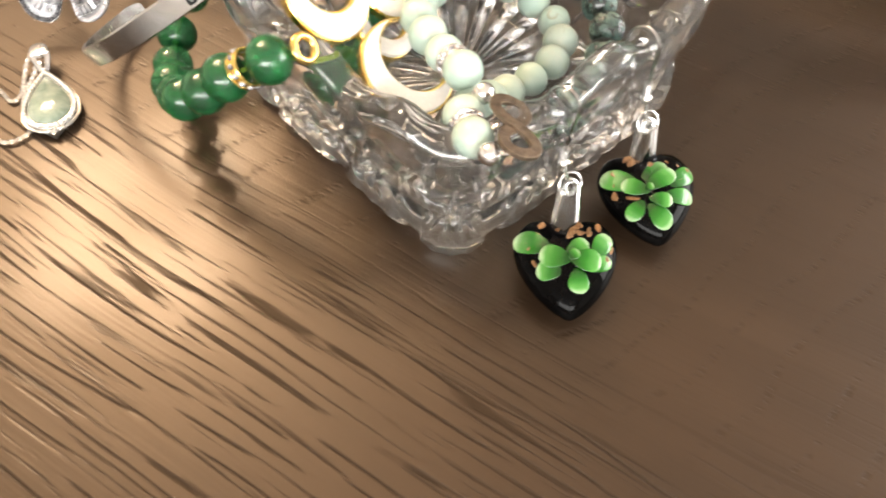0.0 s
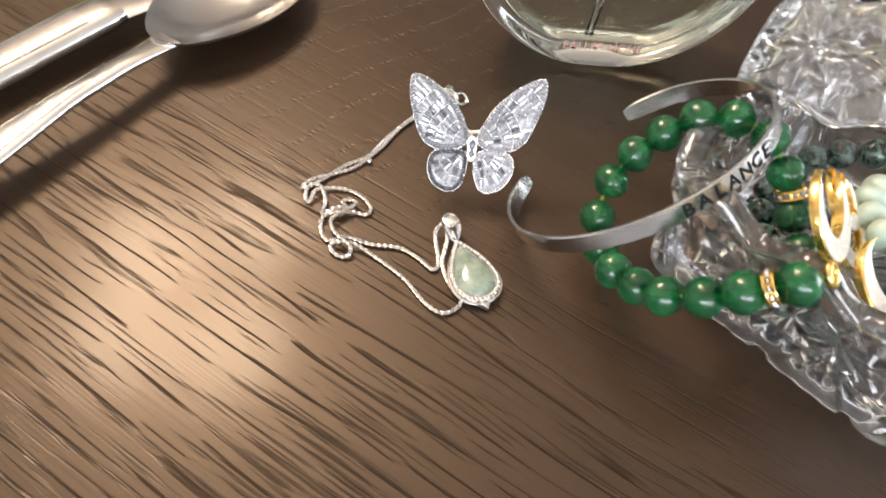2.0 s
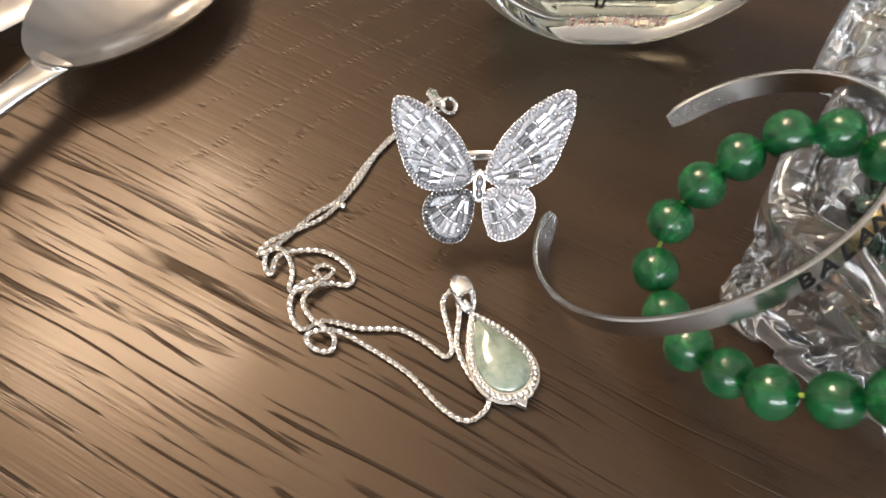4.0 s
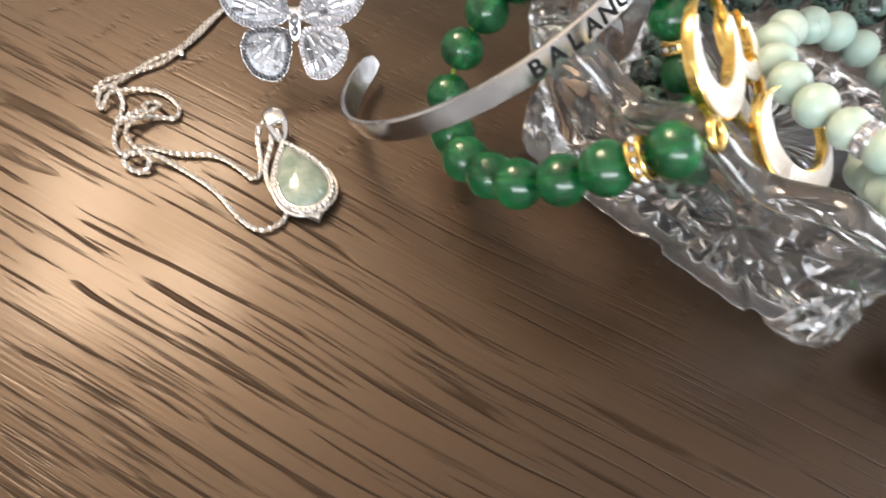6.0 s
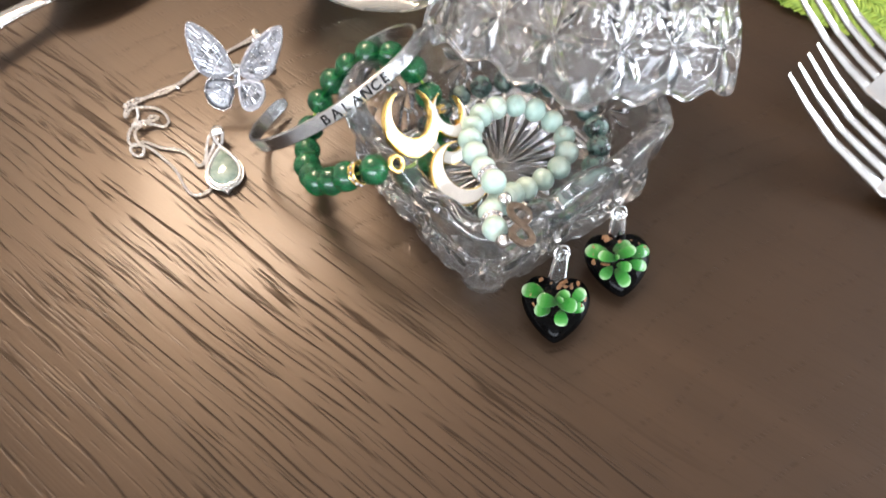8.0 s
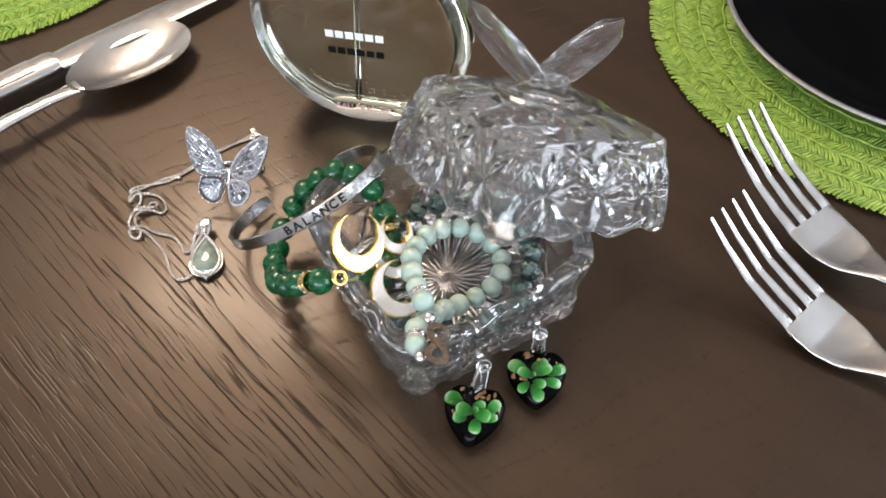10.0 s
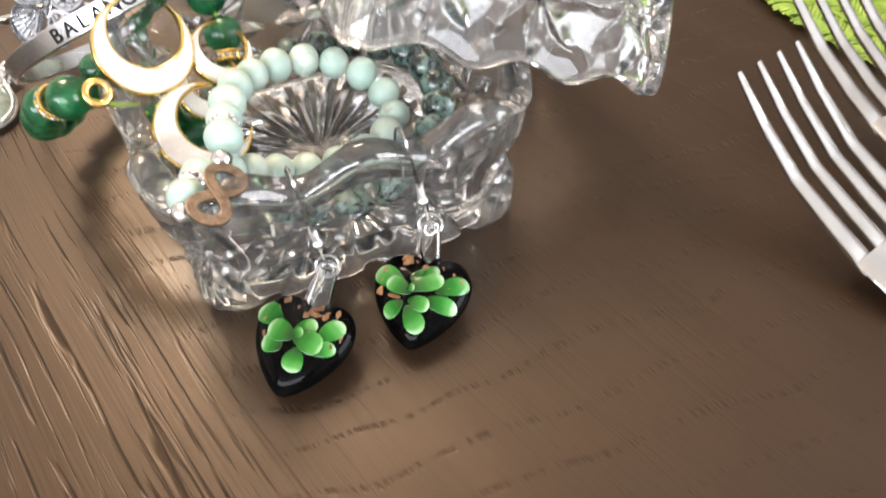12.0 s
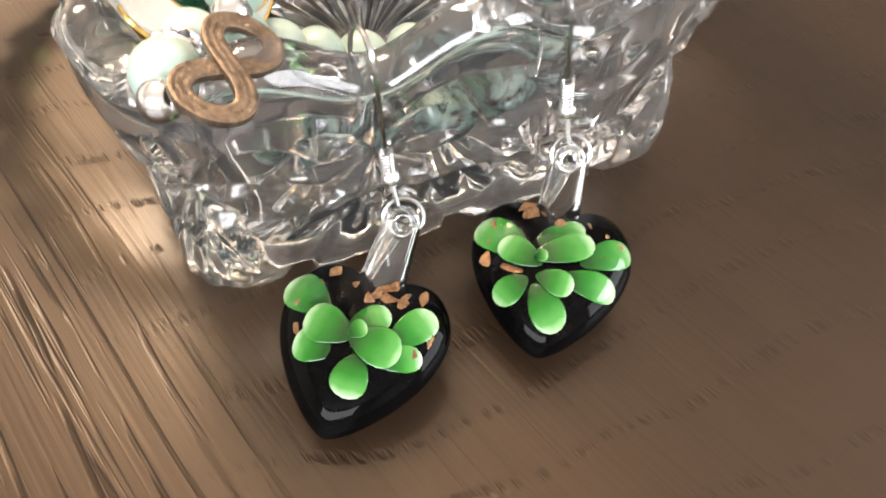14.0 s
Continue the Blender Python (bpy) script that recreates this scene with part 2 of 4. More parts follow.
def turquoise():
    n = Nodes("pale_turquoise")
    where = n.coords()
    cells = n.add("ShaderNodeTexVoronoi", Vector=where, Scale=210.0)
    cells.feature = "DISTANCE_TO_EDGE"
    vein = n.math("MULTIPLY", n.ramp(cells.outputs["Distance"], (0.0, 1.0), (0.035, 0.0)), n.ramp(n.noise(where, 130.0), (0.52, 0.0), (0.66, 0.75)))
    body = n.ramp(n.noise(where, 160.0, 5.0), (0.25, (0.26, 0.37, 0.32)), (0.5, (0.33, 0.42, 0.365)), (0.78, (0.46, 0.49, 0.41)))
    n.set(Base_Color=n.mix(vein, body, (0.22, 0.20, 0.13)), Roughness=0.42, Coat_Weight=0.15)
    n.bump(n.noise(where, 900.0), 0.12, 0.0002)
    return n.m


def dark_jasper():
    n = Nodes("dark_green_jasper")
    where = n.coords()
    spots = n.ramp(n.noise(where, 420.0, 5.0, 0.65), (0.45, 0.0), (0.56, 1.0))
    body = n.ramp(n.noise(where, 190.0, 4.0), (0.3, (0.030, 0.062, 0.055)), (0.55, (0.085, 0.14, 0.12)), (0.75, (0.18, 0.22, 0.18)))
    n.set(Base_Color=n.mix(spots, body, (0.010, 0.014, 0.012)), Roughness=0.25, Coat_Weight=0.3)
    return n.m


def aventurine():
    n = Nodes("green_aventurine")
    where = n.coords()
    body = n.ramp(n.noise(where, 230.0, 4.0), (0.3, (0.003, 0.055, 0.017)), (0.55, (0.010, 0.14, 0.045)), (0.75, (0.045, 0.28, 0.10)))
    n.set(Base_Color=body, Roughness=n.ramp(n.noise(where, 500.0), (0.3, 0.14), (0.7, 0.27)), IOR=1.5, Coat_Weight=0.0)
    n.set(Subsurface_Weight=0.3, Subsurface_Radius=(0.3, 1.0, 0.45), Subsurface_Scale=0.003, Transmission_Weight=0.55)
    return n.m


def crystal():
    n = Nodes("clear_crystal")
    where = n.coords(scatter=False)
    n.set(Base_Color=(0.985, 0.99, 1.0), Transmission_Weight=0.985, IOR=1.51, Roughness=0.006)
    n.bump(n.noise(where, 60.0, 1.0), 0.02, 0.0012)
    return n.m


def clear(name, colour, ior=1.5, rough=0.02):
    return Nodes(name).set(Base_Color=colour, Transmission_Weight=1.0, IOR=ior, Roughness=rough).m


def petal_green():
    """Glass petals, deep green at the root and milky at the tip."""
    n = Nodes("green_glass_petal")
    where = n.coords()
    along = n.add("ShaderNodeAttribute")
    along.attribute_name = "along"
    q = n.math("ADD", along.outputs["Fac"], n.math("MULTIPLY", n.math("SUBTRACT", n.noise(where, 190.0, 3.0), 0.5), 0.4))
    body = n.ramp(q, (0.18, (0.002, 0.04, 0.001)), (0.52, (0.010, 0.12, 0.006)), (0.80, (0.06, 0.22, 0.04)), (1.0, (0.32, 0.46, 0.26)))
    n.set(Base_Color=body, Roughness=0.22, Specular_IOR_Level=0.3, Coat_Weight=0.35, Coat_Roughness=0.03)
    n.set(Subsurface_Weight=0.15, Subsurface_Radius=(0.4, 1.0, 0.4), Subsurface_Scale=0.0006)
    return n.m


def stone():
    """Clear cut stones as half-metal; their flashes and darks are put into the colour."""
    n = Nodes("clear_cut_stone")
    where = n.coords()
    info = n.add("ShaderNodeObjectInfo")
    mixed = n.math("ADD", n.math("MULTIPLY", info.outputs["Random"], 0.55), n.math("MULTIPLY", n.noise(where, 1100.0, 2.0), 0.6))
    n.set(Base_Color=n.ramp(mixed, (0.28, (0.06, 0.06, 0.066)), (0.5, (0.27, 0.27, 0.29)), (0.8, (0.56, 0.56, 0.60))))
    n.set(Metallic=0.55, Roughness=0.20, Coat_Weight=0.5)
    n.bump(n.noise(where, 700.0, 1.0), 0.25, 0.0003)
    return n.m


def jade():
    n = Nodes("pale_jade")
    where = n.coords()
    body = n.ramp(n.noise(where, 260.0, 6.0, 0.65), (0.28, (0.11, 0.15, 0.12)), (0.48, (0.19, 0.24, 0.195)), (0.72, (0.28, 0.32, 0.265)))
    n.set(Base_Color=body, Roughness=0.12, Coat_Weight=0.6, Subsurface_Weight=0.25, Subsurface_Radius=(0.8, 1.0, 0.7), Subsurface_Scale=0.001)
    return n.m


WOOD = wood()
CRYSTAL = crystal()
AVENTURINE, TURQUOISE, JASPER, JADE, PETAL = aventurine(), turquoise(), dark_jasper(), jade(), petal_green()
SILVER = surface("polished_silver", (0.62, 0.61, 0.60), (0.82, 0.81, 0.80), 260, (0.14, 0.24), 1.0, 0.05)
STEEL = surface("cutlery_steel", (0.60, 0.59, 0.575), (0.70, 0.69, 0.67), 25, (0.15, 0.23), 1.0, 0.0, 200)
CHAIN_SILVER = surface("chain_silver", (0.50, 0.48, 0.46), (0.72, 0.70, 0.67), 500, (0.24, 0.38), 1.0)
CUFF_SILVER = surface("mirror_silver", (0.40, 0.395, 0.39), (0.52, 0.515, 0.51), 160, (0.19, 0.22), 1.0)
DARK_SILVER = surface("dark_mottled_silver", (0.05, 0.05, 0.053), (0.30, 0.30, 0.31), 1400, (0.3, 0.5), 0.7)
GOLD = surface("polished_gold", (0.62, 0.40, 0.10), (0.86, 0.62, 0.22), 500, (0.15, 0.28), 1.0)
COPPER = surface("brushed_copper", (0.09, 0.068, 0.05), (0.27, 0.20, 0.145), 700, (0.36, 0.52), 0.9, 0.6, 2600)
FLAKE = surface("copper_flake", (0.10, 0.045, 0.02), (0.32, 0.18, 0.09), 1600, (0.3, 0.5), 0.7, 0.5, 3000)
NACRE = surface("white_enamel", (0.54, 0.52, 0.49), (0.62, 0.60, 0.565), 160, (0.18, 0.3), 0.0, 0.02, Coat_Weight=0.5)
BLACK_GLASS = surface("black_glass", (0.0008, 0.0008, 0.0008), (0.002, 0.0018, 0.0018), 300, (0.03, 0.06), 0.0, Specular_IOR_Level=0.05)
STONE = stone()
CLEAR_GLASS = clear("clear_glass", (0.97, 0.99, 0.98), 1.5)
BOTTLE_GLASS = clear("bottle_glass", (0.95, 0.98, 0.95), 1.5)
PERFUME = clear("pale_green_perfume", (0.93, 0.95, 0.83), 1.36)
ROSE_PRINT = surface("rose_print", (0.62, 0.34, 0.30), (0.74, 0.46, 0.41), 400, (0.4, 0.5))
INK = surface("black_enamel", (0.004, 0.004, 0.004), (0.01, 0.01, 0.01), 400, (0.4, 0.6), Specular_IOR_Level=0.1)
WHITE_PRINT = surface("white_print", (0.78, 0.79, 0.78), (0.88, 0.88, 0.87), 400, (0.4, 0.5))
STRAW = surface("green_straw", (0.075, 0.16, 0.010), (0.29, 0.40, 0.055), 260, (0.55, 0.7), 0.0, 0.3, 900)
STRAW_THREAD = surface("green_thread", (0.16, 0.26, 0.02), (0.30, 0.42, 0.05), 400, (0.6, 0.8), 0.0, 0.3)
BLACK_CERAMIC = surface("black_ceramic", (0.0015, 0.0015, 0.0018), (0.003, 0.003, 0.0034), 60, (0.10, 0.2), 0.0, 0.0, Specular_IOR_Level=0.006)
PLASTER = surface("warm_plaster", (0.66, 0.655, 0.64), (0.72, 0.715, 0.70), 6, (0.8, 0.9), 0.0, 0.1, 60)
CEILING_PAINT = surface("white_ceiling", (0.63, 0.625, 0.62), (0.69, 0.685, 0.68), 5, (0.8, 0.9), 0.0, 0.1, 60)
DIMMING_WALL = surface("unseen_dimming_wall", (0.16, 0.155, 0.15), (0.21, 0.205, 0.20), 4, (0.5, 0.7), 0.0, 0.1, 40)
FLOORING = surface("brown_floor", (0.16, 0.10, 0.06), (0.24, 0.16, 0.10), 5, (0.4, 0.55), 0.0, 0.1, 40)

# ---- the room that closes the place ----
def setting(name, geo, material, label):
    verts = [tuple(np.asarray(v, float) * MM) for v in geo[0]]
    ob = new(name, mesh_of(name, (verts, geo[1]), material, False))
    return tagged(ob, label, "room", kind="structure")


setting("floor", block(-3300, 3300, -3000, 4200, -800, -750), FLOORING, "brown floor under the dining table")
setting("ceiling", block(-3300, 3300, -3000, 4200, 1950, 2000), CEILING_PAINT, "plain painted ceiling")
setting("wall_west", block(-3400, -3300, -3000, 4200, -750, 1950), PLASTER, "plain warm plaster wall")
setting("wall_east", join(block(3300, 3400, -3000, -500, -750, 1950), block(3300, 3400, 1900, 4200, -750, 1950),
                          block(3300, 3400, -500, 1900, -750, 200), block(3300, 3400, -500, 1900, 1600, 1950)),
        PLASTER, "plain plaster wall with a window opening")
# unseen wall, coloured dark so that the tabletop reflects less brightness from it
setting("wall_north", block(-3400, 3400, 4200, 4300, -750, 1950), DIMMING_WALL, "unseen wall, darkened to dim the table's reflections")
setting("wall_south", join(block(-3400, -1950, -3100, -3000, -750, 1950), block(2350, 3400, -3100, -3000, -750, 1950),
                           block(-1950, 2350, -3100, -3000, -750, 990), block(-1950, 2350, -3100, -3000, 1850, 1950)),
        PLASTER, "plain plaster wall with a window opening")

# ---- the table ----
table = thing("dining_table", (0, 250, -750), "dark stained oak dining table with open grain", "table")
part("tabletop", block(-900, 900, -230, 730, -32, 0, 3), WOOD, table)
for lx in (-840, 770):
    for ly in (-170, 600):
        part("leg", block(lx, lx + 70, ly, ly + 70, -750, -32, 4), WOOD, table)


# ---- the crystal box ----
def square(phi, half, power=4.2):
    """Distance to the side of a rounded square, and the way along that side from its middle."""
    c, s = abs(math.cos(phi)), abs(math.sin(phi))
    r = half / (c**power + s**power) ** (1 / power)
    near = (phi + math.pi / 4) % (math.pi / 2) - math.pi / 4
    return r, half * math.tan(near)


def petals(du, dv, reach, width, count=8, turn=0.0):
    """Depth, 0 to 1, of a star of lens-shaped cuts at an offset from its middle."""
    r = math.hypot(du, dv)
    if r < 1e-6 or r > reach:
        return 0.0
    a = (math.atan2(dv, du) + turn) % (2 * math.pi / count)
    a = min(a, 2 * math.pi / count - a)
    b, along = r * math.sin(a), r * math.cos(a)
    w = width * math.sin(math.pi * min(max(along / reach, 0.02), 1.0)) ** 0.8 + 0.02
    return max(0.0, 1 - b / w) if b < w else 0.0


def smooth_step(a, b, x):
    x = min(max((x - a) / (b - a), 0.0), 1.0)
    return x * x * (3 - 2 * x)


def dish_geo(cols=880):
    """A square pressed-glass dish: star cuts and smooth diamonds on the walls, fluted fans as feet, a rolled and waved rim."""
    pitch, rows, wall = 24.0, [], 100
    phis = [2 * math.pi * j / cols for j in range(cols)]

    def rim_height(u):
        return 34.6 + 2.9 * math.cos(2 * math.pi * u / pitch) + 3.4 * smooth_step(26, 37, abs(u))

    def ring(half, lift):
        out = []
        for phi in phis:
            _, u = square(phi, 36.0)
            r, _ = square(phi, half(u), 5.0)
            out.append((r * math.cos(phi), r * math.sin(phi), lift(u)))
        return out

    def lean(u):
        """The rim swings in and out along with its wave."""
        return 0.8 * math.cos(2 * math.pi * u / pitch) + 1.6 * smooth_step(25, 36, abs(u))

    # underside, from the middle outwards, with a star of deep grooves
    for q in np.linspace(0.03, 1, 30):
        out = []
        for phi in phis:
            r, u = square(phi, 32.6)
            groove = 3.0 * max(0.0, 1 - 1.5 * abs(((phi * 28 / (2 * math.pi)) % 1.0) * 2 - 1)) * smooth_step(0.03, 0.3, q) * (1 - smooth_step(0.76, 0.90, q))
            out.append((q * r * math.cos(phi), q * r * math.sin(phi), 3.0 + groove if q < 0.9 else 3.0 - 30 * (q - 0.9)))
        rows.append(out)
    # outer wall
    for k in range(wall + 1):
        v = k / wall
        out = []
        for phi in phis:
            _, u = square(phi, 36.0)
            z = v * rim_height(u)
            du = (u + pitch) % pitch - pitch / 2
            corner = smooth_step(25, 33, abs(u))
            half = 34.4 + 4.4 * smooth_step(6, 34, z) + lean(u) * smooth_step(18, 34, z)
            # fan of flutes that widens from the star down to the foot
            down = 20.5 - z
            spread = (0.50 + 0.30 * corner) * down
            fan = (1 - smooth_step(spread - 0.8, spread + 0.9, abs(du))) * smooth_step(0, 5, down) if down > 0 else 0.0
            flute = math.cos(2 * math.pi * math.atan2(du, max(down, 1.0)) / 0.30)
            half += fan * ((1.4 + 0.7 * corner) * smooth_step(0, 14, down) + 0.16 * flute * smooth_step(2, 8, down))
            half -= 2.6 * (1 - smooth_step(-0.5, 3.4, z)) * (1 - 0.3 * fan)
            # lens-shaped cuts of the star
            half -= 1.6 * petals(du, z - 21.0, 10.5 if z > 21.0 else 10.0, 2.5)
            # smooth diamonds stand a little hollow between the stars
            side = pitch / 2 - abs(du)
            half -= 0.5 * max(0.0, 1 - (side / 7.0) ** 2 - ((z - 17.0) / 12.0) ** 2)
            r, _ = square(phi, half, 7.0 - 2.0 * smooth_step(14, 34, z))
            out.append((r * math.cos(phi), r * math.sin(phi), z))
        rows.append(out)
    # rolled rim
    for k in range(1, 12):
        t = math.pi * k / 12
        rows.append(ring(lambda u, t=t: 36.3 + lean(u) + 3.1 * math.cos(t), lambda u, t=t: rim_height(u) + 3.0 * math.sin(t)))
    # inner wall and floor
    for k in range(0, 17):
        v = k / 16
        rows.append(ring(lambda u, v=v: 33.2 + lean(u) * (1 - v) + 0.7 * math.sin(math.pi * min(1, 4 * v)) - 3.6 * smooth_step(0, 1, v), lambda u, v=v: rim_height(u) * (1 - v) + 9.5 * v))
    for q in np.linspace(0.97, 0.03, 18):
        out = []
        for phi in phis:
            r, u = square(phi, 29.6)
            out.append((q * r * math.cos(phi), q * r * math.sin(phi), 8.2 + 1.3 * smooth_step(0.85, 1, q)))
        rows.append(out)
    verts = [p for row in rows for p in row]
    faces = grid_faces(len(rows), cols, wrap_cols=True)
    low, high = len(verts), len(verts) + 1
    verts += [(0, 0, 3.0), (0, 0, 8.2)]
    faces += [(j, (j + 1) % cols, low)[::-1] for j in range(cols)]
    last = (len(rows) - 1) * cols
    faces += [(last + j, last + (j + 1) % cols, high) for j in range(cols)]
    return verts, faces


DISH = (5.2, 165.0, 0)
dish = thing("crystal_box", DISH, "square pressed-crystal trinket box with star cuts and waved rim, open", "box")
part("bowl", moved(dish_geo(), pose(*DISH, 0, 0, 45.3) @ Matrix.Diagonal((1.085, 1.085, 1, 1))), CRYSTAL, dish, angle=60)


def lid_geo(cols=640):
    """The hollow lid: scalloped edge, star-cut sloping walls, stepped top with a round platform."""
    pitch, rows, phis = 24.0, [], [2 * math.pi * j / cols for j in range(cols)]

    def edge(u):
        return 1.6 * math.cos(2 * math.pi * u / pitch)

    wall = 60
    for k in range(wall + 1):
        v = k / wall
        out = []
        for phi in phis:
            _, u = square(phi, 38.5, 14)
            z = edge(u) * (1 - v) + 29.0 * v
            half = 40.0 - 5.5 * v**1.6
            cut = 0.0
            for su in (-24, 0, 24):
                cut = max(cut, petals(u - su, z - 13.5, 13.0, 2.4))
            for su in (-36, -12, 12, 36):
                cut = max(cut, 0.6 * petals(u - su, z - 26.0, 8.0, 2.2, 8, 0.39))
            half -= 1.9 * cut
            r, _ = square(phi, half, 14)
            out.append((r * math.cos(phi), r * math.sin(phi), z))
        rows.append(out)

    def blend(half, circle, q, z, wobble=0.0):
        out = []
        for phi in phis:
            r, _ = square(phi, half, 14)
            r = r * (1 - q) + circle * q
            out.append((r * math.cos(phi), r * math.sin(phi), z + wobble * math.cos(8 * phi)))
        return out

    for half, circle, q, z, w in ((33.4, 32, 0.0, 30.4, 0.2), (31, 30, 0.1, 31.9, 0.3), (28, 27, 0.35, 33.3, 0.6), (25, 24.5, 0.6, 34.2, 0.7),
                                  (23, 22.5, 0.85, 34.6, 0.6), (21, 21, 1, 34.9, 0.4), (20, 20.4, 1, 35.8, 0.2), (20, 19.4, 1, 36.4, 0.0),
                                  (20, 18.0, 1, 36.2, 0.0), (20, 15, 1, 36.8, 0.2), (20, 12, 1, 37.8, 0.3), (20, 9, 1, 39.2, 0.2), (20, 7, 1, 41.0, 0.0),
                                  (20, 6, 1, 43.0, 0.0), (20, 5.0, 1, 44.4, 0), (20, 2.8, 1, 45.2, 0), (20, 0.8, 1, 45.4, 0)):
        rows.append(blend(half, circle, q, z, w))
    inner = []
    for k in range(1, 6):
        t = math.pi * k / 6
        out = []
        for phi in phis:
            _, u = square(phi, 38.5, 14)
            r, _ = square(phi, 40.0 - 2.1 * (1 - math.cos(t)), 14)
            out.append((r * math.cos(phi), r * math.sin(phi), edge(u) - 2.0 * math.sin(t)))
        inner.append(out)
    for v in np.linspace(0, 1, 8):
        out = []
        for phi in phis:
            _, u = square(phi, 38.5, 14)
            r, _ = square(phi, 35.8 - 5.0 * v**1.6, 14)
            out.append((r * math.cos(phi), r * math.sin(phi), edge(u) * (1 - v) + 25.0 * v))
        inner.append(out)
    for half, z in ((27, 27.0), (18, 29.4), (10, 31.0), (1, 31.6)):
        inner.append(blend(half, half, 0.6, z))
    rows = inner[::-1] + rows
    verts = [p for row in rows for p in row]
    faces = grid_faces(len(rows), cols, wrap_cols=True)
    last = (len(rows) - 1) * cols
    faces += [tuple(range(cols))[::-1], tuple(last + j for j in range(cols))]
    return verts, faces


def leaf_geo(length, width, thick, cols=28, sides=24):
    """A pressed-glass leaf along +x, ridged along its veins."""
    path, verts = np.linspace(0, 1, cols), []
    for t in path:
        w = width / 2 * (0.34 + 0.66 * math.sin(math.pi * min(1.0, 0.12 + 0.80 * t)) ** 0.8) * (1 - 0.75 * smooth_step(0.86, 1.0, t))
        h = thick / 2 * (1 - 0.5 * t) * (1 - 0.5 * smooth_step(0.9, 1, t))
        for k in range(sides):
            a = 2 * math.pi * k / sides
            rib = 1 + 0.16 * math.cos(6 * a + 9 * t)
            verts.append((length * t, w * math.cos(a), h * rib * math.sin(a) + 0.10 * length * t * t))
    faces = grid_faces(cols, sides, wrap_cols=True) + [tuple(range(sides))[::-1], tuple((cols - 1) * sides + k for k in range(sides))]
    return verts, faces


LID = (27.6, 198.6, 29)
lid = thing("crystal_lid", (30, 246, 0), "pressed-crystal lid with two-leaf handle, leaning on the open box", "lid")
d1 = unit((107, -6, -8))
d2 = np.array((7.0, 102.0, -56.0))
d2 = unit(d2 - d1 * (d1 @ d2))
LID_POSE = basis(LID, unit(d1 + d2), unit(d2 - d1), np.cross(d1, d2))
part("cover", moved(lid_geo(), LID_POSE @ Matrix.Diagonal((1.025, 1.025, 1.03, 1))), CRYSTAL, lid, angle=60)
for tip, spin in (((54, 222, 90), 20), ((-1, 216, 92), -20)):
    start = np.array((28, 216, 65.0))
    x = unit(np.array(tip) - start)
    y = unit(np.cross((0.1, 0.9, 0.42), x))
    part("leaf", moved(leaf_geo(np.linalg.norm(np.array(tip) - start), 16.5, 7), basis(start, x, y, np.cross(x, y))), CRYSTAL, lid, "ridged clear crystal leaf", angle=60)


# ---- beads and bracelets ----
def bead_mesh(name, r, material, squash=1.0, wobble=0.0, seed=0):
    verts, faces = ball(r * MM, 28, 18, 1, 1, squash)
    if wobble:
        verts = [tuple(Vector(v) * (1 + wobble * noise.noise(Vector(v) * 260 + Vector((seed, 0, 0))))) for v in verts]
    return mesh_of(name, (verts, faces), material)


def rondelle(parent, at, axis, r=3.6, metal=GOLD):
    """A spacer ring set with small stones."""
    z = unit(axis)
    x = unit(np.cross(z, (0.3, 0.2, 1)))
    m = basis(at, x, np.cross(z, x), z)
    hoop = part("spacer_ring", moved(join(moved(torus(r - 0.5, 0.45, 28, 8), pose(0, 0, 0.9)), moved(torus(r - 0.5, 0.45, 28, 8), pose(0, 0, -0.9)),
                                          lathe([(r - 1.0, -0.9), (r - 0.4, -0.7), (r - 0.4, 0.7), (r - 1.0, 0.9)], 28)), m), metal, parent)
    for a in np.linspace(0, 2 * math.pi, 12, endpoint=False):
        gem = moved(ball(0.62, 8, 6), pose((r - 0.35) * math.cos(a), (r - 0.35) * math.sin(a), 0))
        part("spacer_stone", moved(gem, m), STONE, hoop, "tiny clear stone")


def oriented(at, axis, twist=0.0):
    z = unit(axis)
    x = unit(np.cross(z, (0.31, 0.17, 0.9)))
    return basis(at, x, np.cross(z, x), z) @ pose(0, 0, 0, 0, 0, twist)


def green_bracelet():
    loop = [(-29, 130, 40), (-40, 131, 32.5), (-49, 136, 24), (-56, 144, 16), (-61, 156, 12), (-62, 167, 14), (-58.5, 175, 22), (-51, 178.5, 31), (-42.5, 180, 37.5),
            (-33.5, 178.5, 40.5), (-25, 174.5, 38), (-18, 168.5, 29), (-15, 160, 21), (-15.5, 148, 22), (-20, 137.5, 33)]
    path = spline(loop, 0.5, closed=True)
    t = thing("green_bead_bracelet", (-61, 166, 0), "polished green aventurine bead bracelet hung over the crystal box", "bracelet")
    shapes = [bead_mesh("bead", rr, AVENTURINE, 0.96) for rr in (4.6, 4.7)]
    rng = random.Random(4)
    n, s, k = len(path), 0.0, 0
    second = int(np.argmin(np.linalg.norm(path - np.array((-18.5, 170.3, 31)), axis=1))) * 0.5

    def at(q):
        i = int(q / 0.5) % n
        return path[i], path[(i + 2) % n] - path[i - 2]

    placed = False
    while s < 0.5 * n - 15.0:
        p, way = at(s)
        piece("bead", shapes[k % 2], t, oriented(p + np.array([rng.uniform(-0.4, 0.4) for _ in range(3)]), way, rng.uniform(0, 360)))
        if k == 0 or (not placed and s > second - 6):
            p, way = at(s + 5.6)
            rondelle(t, p, way, 3.9)
            placed = k > 0
            s += 2.2
        s += 9.1
        k += 1
    part("cord", tube(path[::4], 0.4, 6, closed=True), STRAW_THREAD, t)


